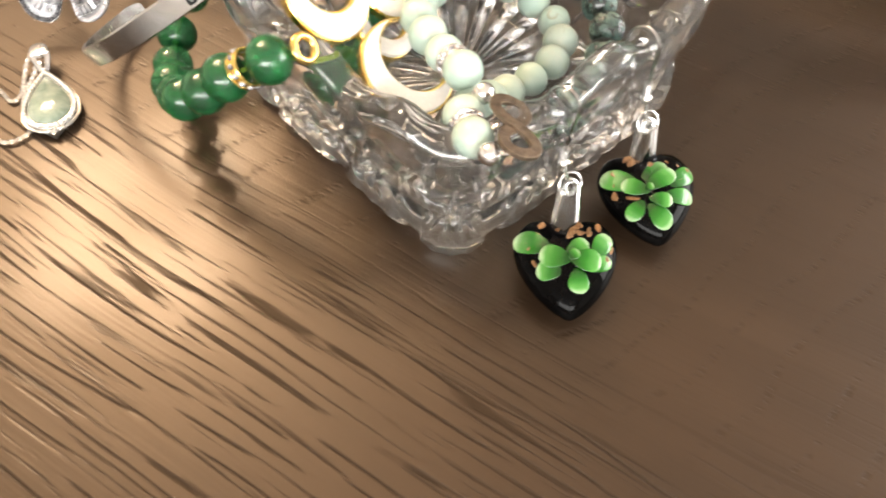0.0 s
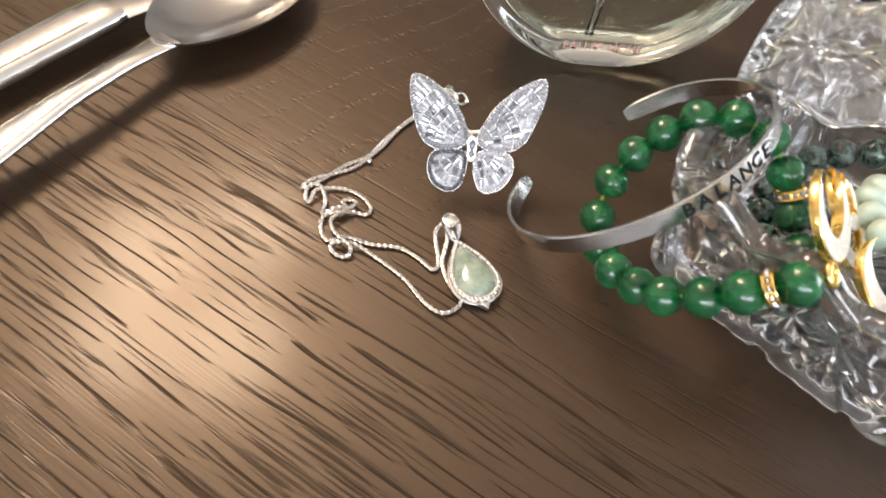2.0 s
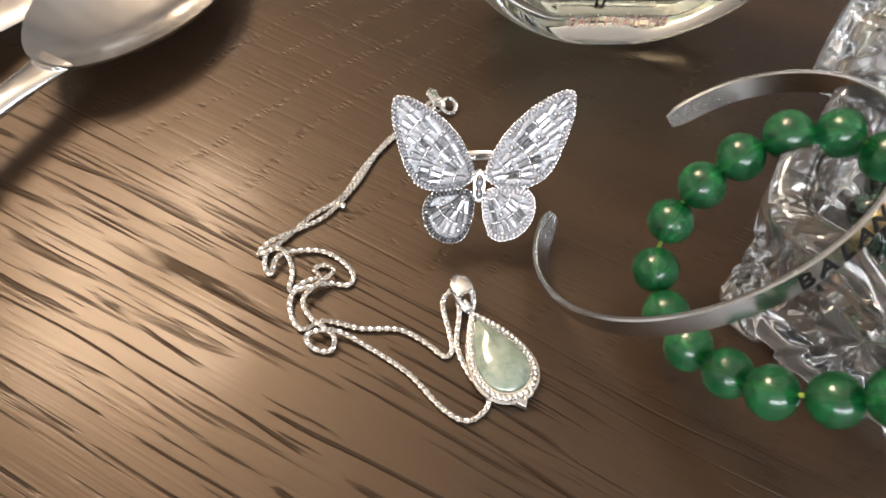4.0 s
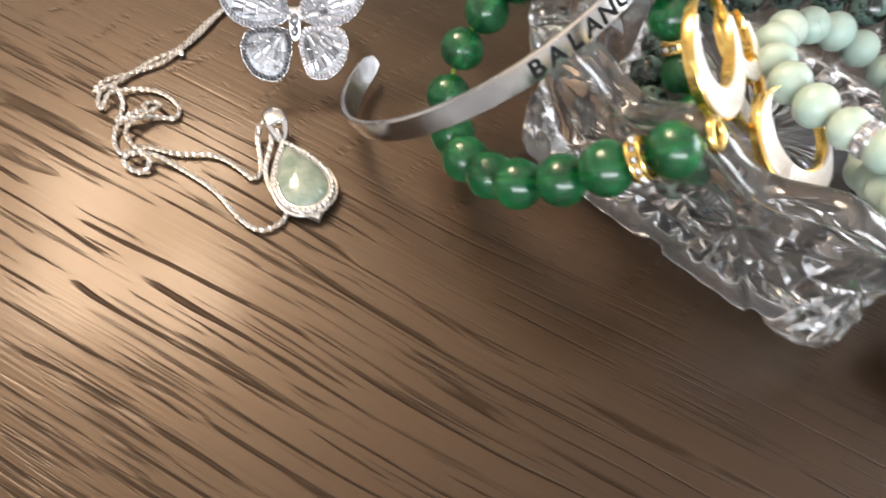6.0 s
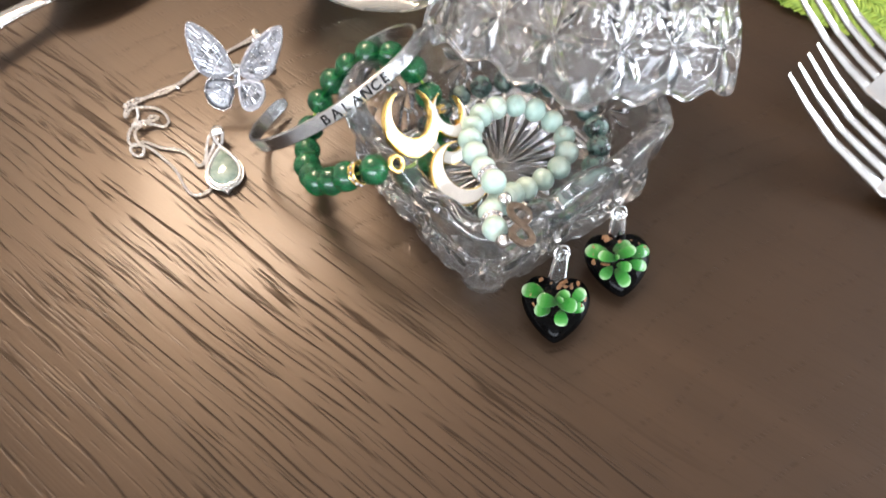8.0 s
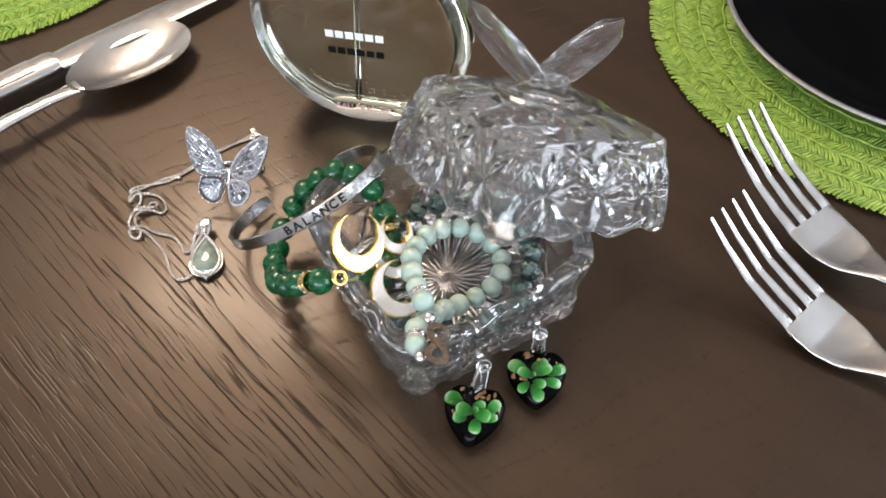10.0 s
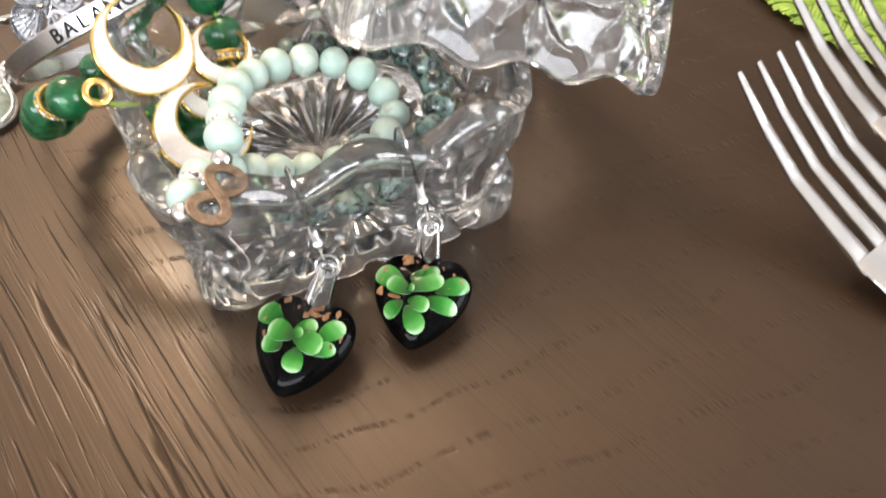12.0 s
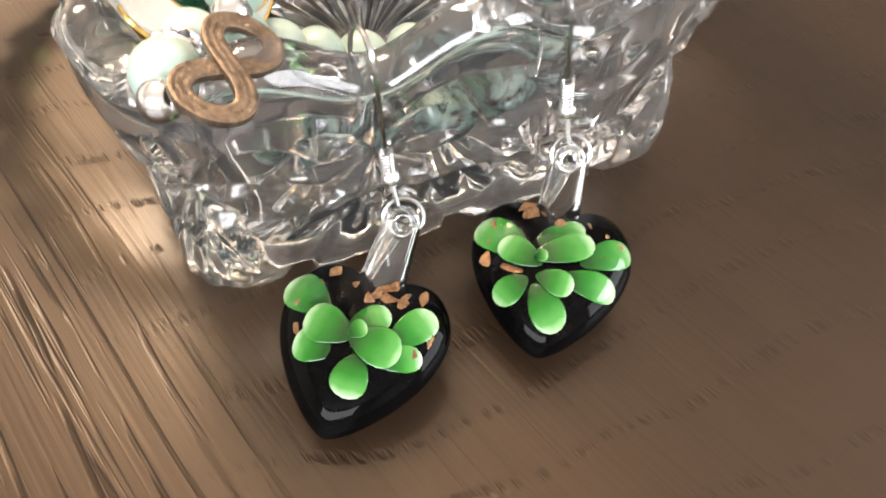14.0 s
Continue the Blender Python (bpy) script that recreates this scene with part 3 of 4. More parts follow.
def infinity_geo(length, width, band, thick):
    """A flat figure of eight with round loops and a grooved face."""
    n, verts, rows = 140, [], []
    for k in range(n):
        a = 2 * math.pi * k / n
        d = 1 + math.sin(a) ** 2
        rows.append((length / 2 * math.cos(a) / d, width / 0.707 * math.sin(a) * math.cos(a) / d, 0.28 * thick * math.sin(a)))
    ring = np.array(rows)
    for _ in range(3):
        ring = 0.25 * np.roll(ring, 1, 0) + 0.5 * ring + 0.25 * np.roll(ring, -1, 0)
    face = ((-0.5, -0.5), (-0.5, 0.42), (-0.40, 0.5), (-0.28, 0.5), (-0.20, 0.45), (-0.08, 0.5), (0.08, 0.5), (0.20, 0.45), (0.28, 0.5), (0.40, 0.5), (0.5, 0.42), (0.5, -0.5))
    for k in range(n):
        along = unit(ring[(k + 1) % n] - ring[k - 1])
        side = unit(np.cross((0, 0, 1), along))
        for c, h in face:
            verts.append(tuple(ring[k] + side * band * c + np.array((0, 0, thick * h))))
    return verts, grid_faces(n, len(face), wrap_rows=True, wrap_cols=True)


def turquoise_bracelet():
    t = thing("turquoise_bead_bracelet", (9, 150, 26), "pale turquoise bead bracelet with infinity charm, inside the crystal box", "bracelet")
    loop = [(6.0, 131.5, 38.0), (0.4, 140.5, 36.3), (-3.2, 149, 35), (-3.2, 158, 33), (0.5, 166.5, 31.2), (8, 171.3, 29.8), (17, 172.8, 26.5),
            (23.5, 170, 23.0), (27, 164.5, 22.2), (27, 157, 22.4), (23.8, 151, 22), (19, 146.6, 21.6), (14.5, 142, 22.4), (10.8, 136.6, 26), (8, 127.5, 33), (6.4, 120, 37), (8.2, 115.0, 37.8)]
    path = spline(loop, 7.0)
    shapes = [bead_mesh("bead", rr, TURQUOISE, 0.93, 0.02, n) for n, rr in enumerate((3.85, 3.7, 3.95))]
    rng = random.Random(7)
    for k in range(len(path)):
        way = path[min(k + 1, len(path) - 1)] - path[max(k - 1, 0)]
        piece("bead", shapes[k % 3], t, oriented(path[k], way, rng.uniform(0, 360)))
    for k in (0, len(path) - 2):
        rondelle(t, (path[k] + path[k + 1]) / 2, path[k + 1] - path[k], 3.3, SILVER)
    small = bead_mesh("silver_bead", 2.1, SILVER)
    piece("silver_bead", small, t, oriented((9.8, 125.0, 38.8), (1, 0, 0)), "small polished silver bead")
    piece("silver_bead", small, t, oriented((11.0, 110.2, 39.2), (1, 0, 0)), "small polished silver bead")
    x = unit(np.array((-1.8, 9.5, -0.3)))
    z = unit(np.array((0.42, -0.50, 0.75)))
    z = unit(z - x * (x @ z))
    charm = part("infinity_charm", moved(infinity_geo(13.2, 6.0, 2.1, 0.8), basis((15.2, 115.6, 40.4), x, np.cross(z, x), z)), COPPER, t, "brushed copper infinity charm")
    for p, q in (((9.8, 125.0, 38.8), (13.8, 121.4, 40.4)), ((11.0, 110.2, 39.2), (15.2, 109.6, 40.4))):
        part("link", tube([p, q], 0.5, 8), SILVER, charm)
    part("cord", tube(path, 0.35, 6), STRAW_THREAD, t)


def dark_bracelet():
    t = thing("dark_bead_bracelet", (7, 162, 9), "mottled dark green jasper bead bracelet lying in the crystal box", "bracelet")
    shapes = [bead_mesh("bead", rr, JASPER, 0.95, 0.015, n) for n, rr in enumerate((4.1, 4.2))]
    rng = random.Random(9)
    pts = []
    for k in range(22):
        a = 2 * math.pi * k / 22
        p = np.array((8 + 29.5 * math.cos(a), 162 + 28.5 * math.sin(a), 20.5 + 4.5 * math.cos(a - 0.5)))
        pts.append(p)
        piece("bead", shapes[k % 2], t, oriented(p, (-math.sin(a), math.cos(a), 0), rng.uniform(0, 360)))
    part("cord", tube(pts, 0.35, 6, closed=True), INK, t)


def crescent_geo(r, inner, shift, z0, z1, bevel, n=48):
    """A crescent open towards +y between an outer circle and an inner one moved up by shift."""
    y = (r * r - inner * inner + shift * shift) / (2 * shift)
    x = math.sqrt(max(r * r - y * y, 0.01))
    a0, b0 = math.atan2(y, x), math.atan2(y - shift, x)
    verts = []
    for k in range(n):
        q = 0.006 + 0.988 * k / (n - 1)
        a = math.pi - a0 + (math.pi + 2 * a0) * q
        b = math.pi - b0 + (math.pi + 2 * b0) * q
        o, i = np.array((r * math.cos(a), r * math.sin(a))), np.array((inner * math.cos(b), shift + inner * math.sin(b)))
        cut = min(bevel, 0.3 * np.linalg.norm(o - i))
        d = unit(i - o) * cut
        verts += [(*o, z0), (*o, z1 - cut), (*(o + d), z1), (*(i - d), z1), (*i, z1 - cut), (*i, z0)]
    return verts, grid_faces(n, 6, wrap_cols=True) + [tuple(range(6))[::-1], tuple((n - 1) * 6 + k for k in range(6))]


def crescent(at, up, face, r, label, eyelet=None, inner=0.72, shift=0.30):
    z = unit(face)
    y = np.asarray(up, float)
    y = unit(y - z * (y @ z))
    m = basis(at, np.cross(y, z), y, z)
    t = thing("crescent_charm", (at[0], at[1], at[2] - 9), label, "charm", "crescent charms in the box")
    part("gold_rim", moved(crescent_geo(r, r * inner, r * shift, -1.1, 0.7, 0.3), m), GOLD, t, "polished gold rim")
    part("enamel", moved(crescent_geo(r * 0.95, r * (inner + 0.05), r * shift, 0.5, 1.25, 0.3), m), NACRE, t, "glossy white enamel face")
    if eyelet:
        part("eyelet", moved(torus(2.3, 0.8, 32, 10), basis(eyelet, m.col[0][:3], m.col[1][:3], m.col[2][:3])), GOLD, t, "small gold eyelet")


green_bracelet()
dark_bracelet()
turquoise_bracelet()
crescent((-20.6, 145.6, 44.0), (-0.25, 0.75, 0.58), (0.72, -0.31, 0.62), 10.4, "white enamel crescent charm with gold edge, upright against the rim", (-22.8, 131.5, 41.5))
crescent((-11.2, 157.6, 36.4), (-0.35, 0.85, 0.30), (0.68, -0.18, 0.71), 7.4, "white enamel crescent charm with gold edge, turned sideways")
crescent((-10.2, 150.0, 33.0), (-0.1, 0.8, 0.5), (0.66, -0.32, 0.68), 7.6, "white enamel crescent charm with gold edge, lying lowest")
crescent((-4.8, 138.2, 32.0), (0.30, 0.80, 0.20), (0.50, -0.30, 0.81), 10.2, "white enamel crescent charm with gold edge, under turquoise beads", None, 0.74, 0.34)


# ---- the silver cuff ----
def cuff():
    centre, axis = np.array((-54.2, 176.2, 25.6)), unit((-0.552, 0.262, 0.791))
    a = np.array((0.83, 0.195, 0.523))
    a = unit(a - axis * (a @ axis))
    b = np.cross(axis, a)
    first, last = radians(-214), radians(86)

    def at(th):
        pull = 1 - 0.08 * smooth_step(radians(55), radians(90), th)
        p = centre + 34.6 * math.cos(th) * a + 30.3 * pull * math.sin(th) * b
        out = unit(math.cos(th) / 34.6 * a + math.sin(th) / 30.3 * b)
        return p, out

    t = thing("silver_cuff_bracelet", (-83, 170, 0), "slim polished silver open cuff with engraved capital letters", "bracelet")
    verts, n = [], 150
    prof = [(-0.75, -2.3), (-0.65, 0), (-0.45, 2.3), (-0.15, 2.5), (0.4, 2.5), (0.72, 2.2), (0.7, 0), (0.52, -2.2), (0.2, -2.5), (-0.45, -2.5)]
    for k in range(n):
        th = first + (last - first) * k / (n - 1)
        p, out = at(th)
        ends = min(k, n - 1 - k)
        shrink = 1.0 if ends > 4 else (0.55, 0.78, 0.90, 0.96, 0.99)[ends]
        for d, h in prof:
            verts.append(tuple(p + out * d + axis * h * shrink))
    m = len(prof)
    band = part("band", (verts, grid_faces(n, m, wrap_cols=True) + [tuple(range(m))[::-1], tuple((n - 1) * m + k for k in range(m))]), CUFF_SILVER, t, angle=30)
    word, start, step = "BALANCE", radians(-80), radians(6.4)
    for k, glyph in enumerate(word):
        curve = bpy.data.curves.new("letter", "FONT")
        curve.body, curve.size, curve.align_x, curve.extrude, curve.offset = glyph, 4.7, "CENTER", 0.06, 0.10
        temp = bpy.data.objects.new("letter", curve)
        me = bpy.data.meshes.new_from_object(temp)
        bpy.data.objects.remove(temp)
        th = start + step * k
        p, out = at(th)
        x = np.cross(axis, out)
        geo = [tuple(v.co) for v in me.vertices], [tuple(f.vertices) for f in me.polygons]
        geo = moved(geo, basis(p + out * 0.72 - axis * 1.62, x, axis, out))
        part("letter", geo, INK, band, "black engraved capital letter", smooth=False)
        bpy.data.meshes.remove(me)


cuff()


# ---- the butterfly ring ----
def inside(poly, x, y):
    hit = False
    for (x0, y0), (x1, y1) in zip(poly, poly[1:] + poly[:1]):
        if (y0 > y) != (y1 > y) and x < (x1 - x0) * (y - y0) / (y1 - y0) + x0:
            hit = not hit
    return hit


def rounded(outline, step):
    return [tuple(p[:2]) for p in spline([(x, y, 0) for x, y in outline], step, closed=True)]


def butterfly():
    t = thing("butterfly_ring", (-95.4, 190, 0), "silver butterfly cocktail ring paved with clear baguette stones", "ring")
    x = unit((1, 0.03, 0.03))
    y = unit((0.01, 0.60, 0.80))
    z = np.cross(x, y)
    o = np.array((-95.4, 187.0, 14.4))
    upper = [(1.2, 3.2), (2.6, 7.0), (4.9, 11.2), (9.2, 15.6), (13.4, 18.4), (16.6, 19.6), (18.2, 18.8), (18.3, 14.5), (17.0, 9.4), (15.4, 4.8), (13.2, 1.6), (10.0, 0.0), (6.6, -0.3), (2.6, 0.7)]
    lower = [(2.1, -0.6), (6.6, -0.2), (10.4, -0.9), (11.8, -3.8), (11.4, -7.0), (9.2, -10.3), (5.6, -11.8), (2.8, -10.8), (1.3, -7.0), (0.9, -3.3)]
    bag_verts, bag_faces = block(-1.16, 1.16, -0.50, 0.50, 0, 0.85, 0.20)
    bag = mesh_of("baguette_stone", ([tuple(np.array(v) * MM) for v in bag_verts], bag_faces), STONE, False)
    rng = random.Random(3)
    for side in (1, -1):
        hinge = basis(o, x, y, z) @ pose(0, 0, 0, 0, -side * 9, 0)
        for outline in (upper, lower):
            # anticlockwise on both sides
            line = rounded([(side * px, py) for px, py in outline], 0.55)
            area = sum(a[0] * b[1] - b[0] * a[1] for a, b in zip(line, line[1:] + line[:1]))
            if area < 0:
                line = line[::-1]
            # solid dark plate that shows in the gaps between the stones
            wing = part("wing", moved(slab(line, -0.55, 0.15, 0.2), hinge), DARK_SILVER, t, "dark silver wing plate with pave border")
            mid = np.mean(line, 0)
            rim = spline([(px, py, 0) for px, py in line], 0.95, closed=True)
            rim = [(p[0] + 0.40 * (mid[0] - p[0]) / math.hypot(*(mid - p[:2])), p[1] + 0.40 * (mid[1] - p[1]) / math.hypot(*(mid - p[:2]))) for p in rim]
            inner = [(px + 0.085 * (mid[0] - px), py + 0.085 * (mid[1] - py)) for px, py in rim]
            part("pave_border", moved(join(*[moved(ball(0.50, 8, 6), pose(px, py, 0.25)) for px, py in rim], *[moved(ball(0.42, 8, 6), pose(px, py, 0.3)) for px, py in inner]), hinge), STONE, wing, "line of tiny round clear stones")
            part("edge_wire", moved(tube([(px, py, -0.1) for px, py in line], 0.12, 6, closed=True), hinge), SILVER, wing)
            root, grow = (np.array((side * 1.0, 1.5)), 1.0) if outline is upper else (np.array((side * 2.0, -0.5)), 1.0)
            claws = []
            radius = 3.4
            while radius < 27:
                count = max(1, int(radius * 2 * math.pi / 1.3))
                for q in range(count):
                    ang = 2 * math.pi * (q + 0.5 * (int(radius) % 2)) / count
                    px, py = root + radius * np.array((math.cos(ang), math.sin(ang)))
                    if not inside(line, px, py) or min(math.hypot(px - lx, py - ly) for lx, ly in line) < 1.45:
                        continue
                    tilt = math.degrees(ang) + rng.uniform(-9, 9)
                    if rng.random() < 0.07:
                        claws.append(moved(ball(0.55, 8, 6), pose(px, py, 0.3)))
                        continue
                    m = hinge @ pose(px, py, 0.1, rng.uniform(-14, 14), rng.uniform(-14, 14), tilt)
                    piece("baguette_stone", bag, wing, m @ Matrix.Diagonal((rng.uniform(0.9, 1.15), rng.uniform(0.9, 1.1), 1, 1)))
                    for e in (-1, 1):
                        claws.append(moved(ball(0.24, 6, 4), pose(px + e * 1.3 * math.cos(ang), py + e * 1.3 * math.sin(ang), 0.55)))
                radius += 2.62
            if claws:
                part("claw_setting", moved(join(*claws), hinge), SILVER, wing, "tiny silver claws")
    m = basis(o, x, y, z)
    part("body_stone", moved(join(moved(ball(1.0, 12, 8, 1.0, 1.5, 0.9), pose(0, 1.2, 0.6)), moved(ball(0.9, 12, 8, 1, 1.4, 0.9), pose(0, -1.2, 0.6))), m), STONE, t, "oval clear stones")
    part("body_setting", moved(slab([(1.3 * math.cos(a), 0.2 + 3.6 * math.sin(a)) for a in np.linspace(0, 2 * math.pi, 20, endpoint=False)], -0.8, 0.3, 0.2), m), SILVER, t)
    hoop = []
    for k in range(64):
        a = 2 * math.pi * k / 64
        hoop.append((10.6 * math.sin(a), 2.0, -10.9 + 10.6 * math.cos(a)))
    part("band", moved(tube(hoop, 1.35, 10, closed=True, flat=0.45, up=(0, 0.001, 1)), m), SILVER, t, "plain polished silver band")


butterfly()


# ---- the pendant necklace ----
def chain_links(path, long=1.55, wide=1.2, wire=0.26):
    verts, faces = [], []
    for k in range(len(path) - 1):
        x = unit(path[k + 1] - path[k])
        y = unit(np.cross((0, 0, 1), x))
        z = np.cross(x, y)
        lean = radians(30 if k % 2 else -30)
        y, z = y * math.cos(lean) + z * math.sin(lean), z * math.cos(lean) - y * math.sin(lean)
        c = (path[k] + path[k + 1]) / 2
        ring = [c + x * (long / 2 - wire) * math.cos(a) + y * (wide / 2 - wire) * math.sin(a) for a in np.linspace(0, 2 * math.pi, 10, endpoint=False)]
        v, f = tube(ring, wire, 5, closed=True, up=tuple(z))
        n = len(verts)
        verts += v
        faces += [tuple(i + n for i in q) for q in f]
    return verts, faces


def necklace():
    t = thing("pendant_necklace", (-100, 160, 0), "silver curb chain necklace with pale jade teardrop pendant, lying tangled", "necklace")
    a = [(-101.5, 168, 4.5), (-103.2, 166.5, 2.0), (-102.0, 160, 0.9), (-101.6, 156.3, 0.9), (-103.2, 154.8, 0.9), (-106.9, 158.0, 0.9), (-112.2, 161, 0.9), (-119.8, 161.3, 0.9),
         (-127.0, 163.2, 0.9), (-131.5, 161.2, 1.0), (-134.0, 165, 1.0), (-133.8, 169.3, 1.6), (-130.0, 170.6, 2.2), (-126.2, 172.0, 1.0), (-122.6, 171.6, 0.9), (-121.6, 174.3, 0.9),
         (-124.5, 178.0, 0.9), (-129.0, 180.3, 0.9), (-134.5, 180.0, 1.2), (-137.6, 177.8, 2.2), (-138.8, 174.4, 0.9), (-140.2, 176.6, 0.9), (-139.8, 180.2, 1.2),
         (-136.6, 183.3, 0.9), (-131.0, 189.8, 0.9), (-125.0, 194.6, 0.9), (-120.2, 203.4, 0.9), (-113.6, 213.2, 0.9), (-106.0, 220.8, 0.9), (-101.6, 224.6, 0.9)]
    b = [(-100.6, 168, 4.5), (-99.9, 164, 2.4), (-100.6, 157, 0.9), (-98.0, 150.0, 0.9), (-95.2, 146.8, 0.9), (-95.8, 143.6, 0.9), (-99.6, 141.4, 0.9), (-104.2, 144.1, 0.9), (-110.2, 151.1, 0.9),
         (-117.6, 156.7, 0.9), (-125.0, 160.4, 2.0), (-130.4, 159.4, 2.0), (-129.0, 157.0, 0.9), (-125.6, 156.4, 0.9), (-125.2, 159.2, 2.4), (-129.6, 163.0, 2.4), (-131.6, 167.2, 2.2),
         (-129.2, 170.6, 2.6), (-125.6, 174.0, 2.4), (-127.6, 176.6, 0.9), (-130.0, 175.6, 0.9), (-128.4, 173.0, 2.2), (-131.4, 171.6, 2.4), (-134.6, 170.4, 0.9), (-134.4, 175.6, 0.9), (-137.0, 180.0, 2.2),
         (-141.8, 179.4, 0.9), (-139.0, 182.4, 2.0), (-133.4, 186.2, 0.9), (-127.4, 190.4, 0.9), (-121.4, 199.0, 0.9), (-117.0, 207.8, 0.9), (-110.0, 217.0, 0.9), (-103.0, 226.4, 0.9)]
    part("chain", chain_links(spline(a, 0.82)), CHAIN_SILVER, t, "fine silver curb chain")
    part("chain", chain_links(spline(b, 0.82)), CHAIN_SILVER, t, "fine silver curb chain")
    part("stopper_bead", moved(ball(0.9, 12, 8), pose(-124.4, 192.4, 0.9)), SILVER, t)
    # clasp
    clasp = part("clasp", moved(torus(1.9, 0.6, 24, 8), pose(-99.3, 223.4, 1.4, 25, 20, 0)), SILVER, t, "silver spring ring clasp")
    part("clasp_tag", moved(slab([(-1.2, -2.4), (1.2, -2.4), (1.6, 1.8), (0, 3.0), (-1.6, 1.8)], 0, 0.5, 0.15), pose(-102.8, 226.6, 0.8, 20, 10, 30)), SILVER, clasp)
    part("clasp_ring", moved(torus(1.5, 0.4, 20, 8), pose(-101.6, 224.0, 1.2, 50, 0, 30)), SILVER, clasp)
    # pendant: teardrop along its own -y, set at a slant
    down = unit((9.6, -21.4, 0))
    side = np.array((-down[1], down[0], 0))
    m = basis((-93.2, 154.6, 0.6), side * 1.0, -down, (0, 0, 1))

    def drop(r, long, n=56):
        out = []
        for k in range(n):
            q = 2 * math.pi * k / n
            w = math.sin(q) * (math.sin(q / 2) ** 1.0)
            out.append((r * 1.28 * w, long * 0.5 * math.cos(q) + long * 0.02))
        return out[::-1]

    def dome(r, long, z0, z1, steps=9):
        line, verts = drop(r, long), []
        for k in range(steps):
            a = math.pi / 2 * k / steps
            verts += [(px * math.cos(a), (py + 2) * math.cos(a) - 2, z0 + (z1 - z0) * math.sin(a)) for px, py in line]
        n = len(line)
        return verts, grid_faces(steps, n, wrap_cols=True) + [tuple((steps - 1) * n + k for k in range(n))]

    tray = part("setting", moved(slab(drop(6.5, 21.2), 0, 2.0, 0.4), m), SILVER, t, "scrolled silver teardrop setting")
    part("stone", moved(dome(5.2, 17.4, 1.6, 4.0), m @ pose(0, -0.5, 0)), JADE, t, "pale green jade teardrop cabochon")
    line = spline([(px, py - 0.5, 0) for px, py in drop(5.85, 19.4)], 1.15, closed=True)
    grain = bead_mesh("border_bead", 0.58, CHAIN_SILVER)
    for p in line:
        piece("border_bead", grain, tray, m @ pose(p[0], p[1], 2.3))
    part("rope_border", moved(tube([(p[0] * 1.13, p[1] * 1.07, 1.3) for p in line], 0.35, 6, closed=True), m), CHAIN_SILVER, tray)
    part("scroll_tip", moved(join(*[moved(torus(0.8, 0.3, 18, 8), pose(sx, -9.8 - 0.5 * (sx == 0), 1.8)) for sx in (-1.7, 0, 1.7)], slab([(-3.0, -8.6), (0, -12.2), (3.0, -8.6), (0, -8)], 0, 1.5, 0.3)), m), CHAIN_SILVER, tray, "scrolled pointed silver tip")
    part("bail", moved(join(tube(spline([(0, 10.6, 1.5), (-1.6, 13.0, 3.4), (-1.5, 16.0, 4.4), (0, 17.6, 4.2), (1.5, 16.0, 4.4), (1.6, 13.0, 3.4)], 0.6, closed=True), 0.75, 8, closed=True),
                            slab([(-2.0, 13.4), (2.0, 13.4), (2.4, 15.4), (0, 18.0), (-2.4, 15.4)], 3.6, 5.2, 0.6)), m), SILVER, t, "folded silver bail with engraved face")
    part("jump_ring", moved(torus(1.5, 0.4, 20, 8), m @ pose(0, 11.6, 2.2, 0, 70, 0)), SILVER, t)


necklace()


# ---- the heart earrings ----
HEART_HALF = spline([(0, 0.56, 0), (0.16, 0.66, 0), (0.42, 0.77, 0), (0.72, 0.71, 0), (0.94, 0.45, 0), (1.0, 0.12, 0), (0.88, -0.28, 0),
                     (0.62, -0.66, 0), (0.32, -0.95, 0), (0.10, -1.09, 0), (0, -1.12, 0)], 0.02)


def heart_radius(a):
    """The outline of a full-bodied heart of width 2 with a shallow notch, its tip at -y; a runs from the notch to the tip and back."""
    a = a % (2 * math.pi)
    q = a / math.pi if a <= math.pi else 2 - a / math.pi
    i = q * (len(HEART_HALF) - 1)
    x = float(np.interp(i, range(len(HEART_HALF)), HEART_HALF[:, 0]))
    y = float(np.interp(i, range(len(HEART_HALF)), HEART_HALF[:, 1]))
    return (x if a <= math.pi else -x), 1.06 * y


def heart_geo(half, thick, n=72, rows=10):
    rim = [heart_radius(2 * math.pi * k / n) for k in range(n)]
    verts = []
    for sgn in (-1, 1):
        for i in range(rows):
            t = i / rows
            for hx, hy in rim:
                q = math.cos(math.pi / 2 * t)
                verts.append((half * hx * q, half * hy * q, sgn * thick / 2 * math.sin(math.pi / 2 * t)))
    low = grid_faces(rows, n, wrap_cols=True)
    faces = [f[::-1] for f in low] + [tuple(i + rows * n for i in f) for f in low]
    for sgn, base in ((-1, 0), (1, rows * n)):
        verts.append((0, 0, sgn * thick / 2))
        last, c = base + (rows - 1) * n, len(verts) - 1
        for j in range(n):
            tri = (last + j, last + (j + 1) % n, c)
            faces.append(tri if sgn > 0 else tri[::-1])
    return verts, faces


HEART = sorted((math.atan2(hx, hy), math.hypot(hx, hy)) for hx, hy in (heart_radius(2 * math.pi * k / 720) for k in range(720)))
HEART_ANGLES, HEART_REACH = [a for a, _ in HEART], [r for _, r in HEART]


def heart_top(half, thick, x, y):
    """Height of the heart's upper face at a point."""
    best = half * float(np.interp(math.atan2(x, y), HEART_ANGLES, HEART_REACH))
    q = min(math.hypot(x, y) / best, 0.97)
    return thick / 2 * math.sqrt(max(0.0, 1 - q * q))


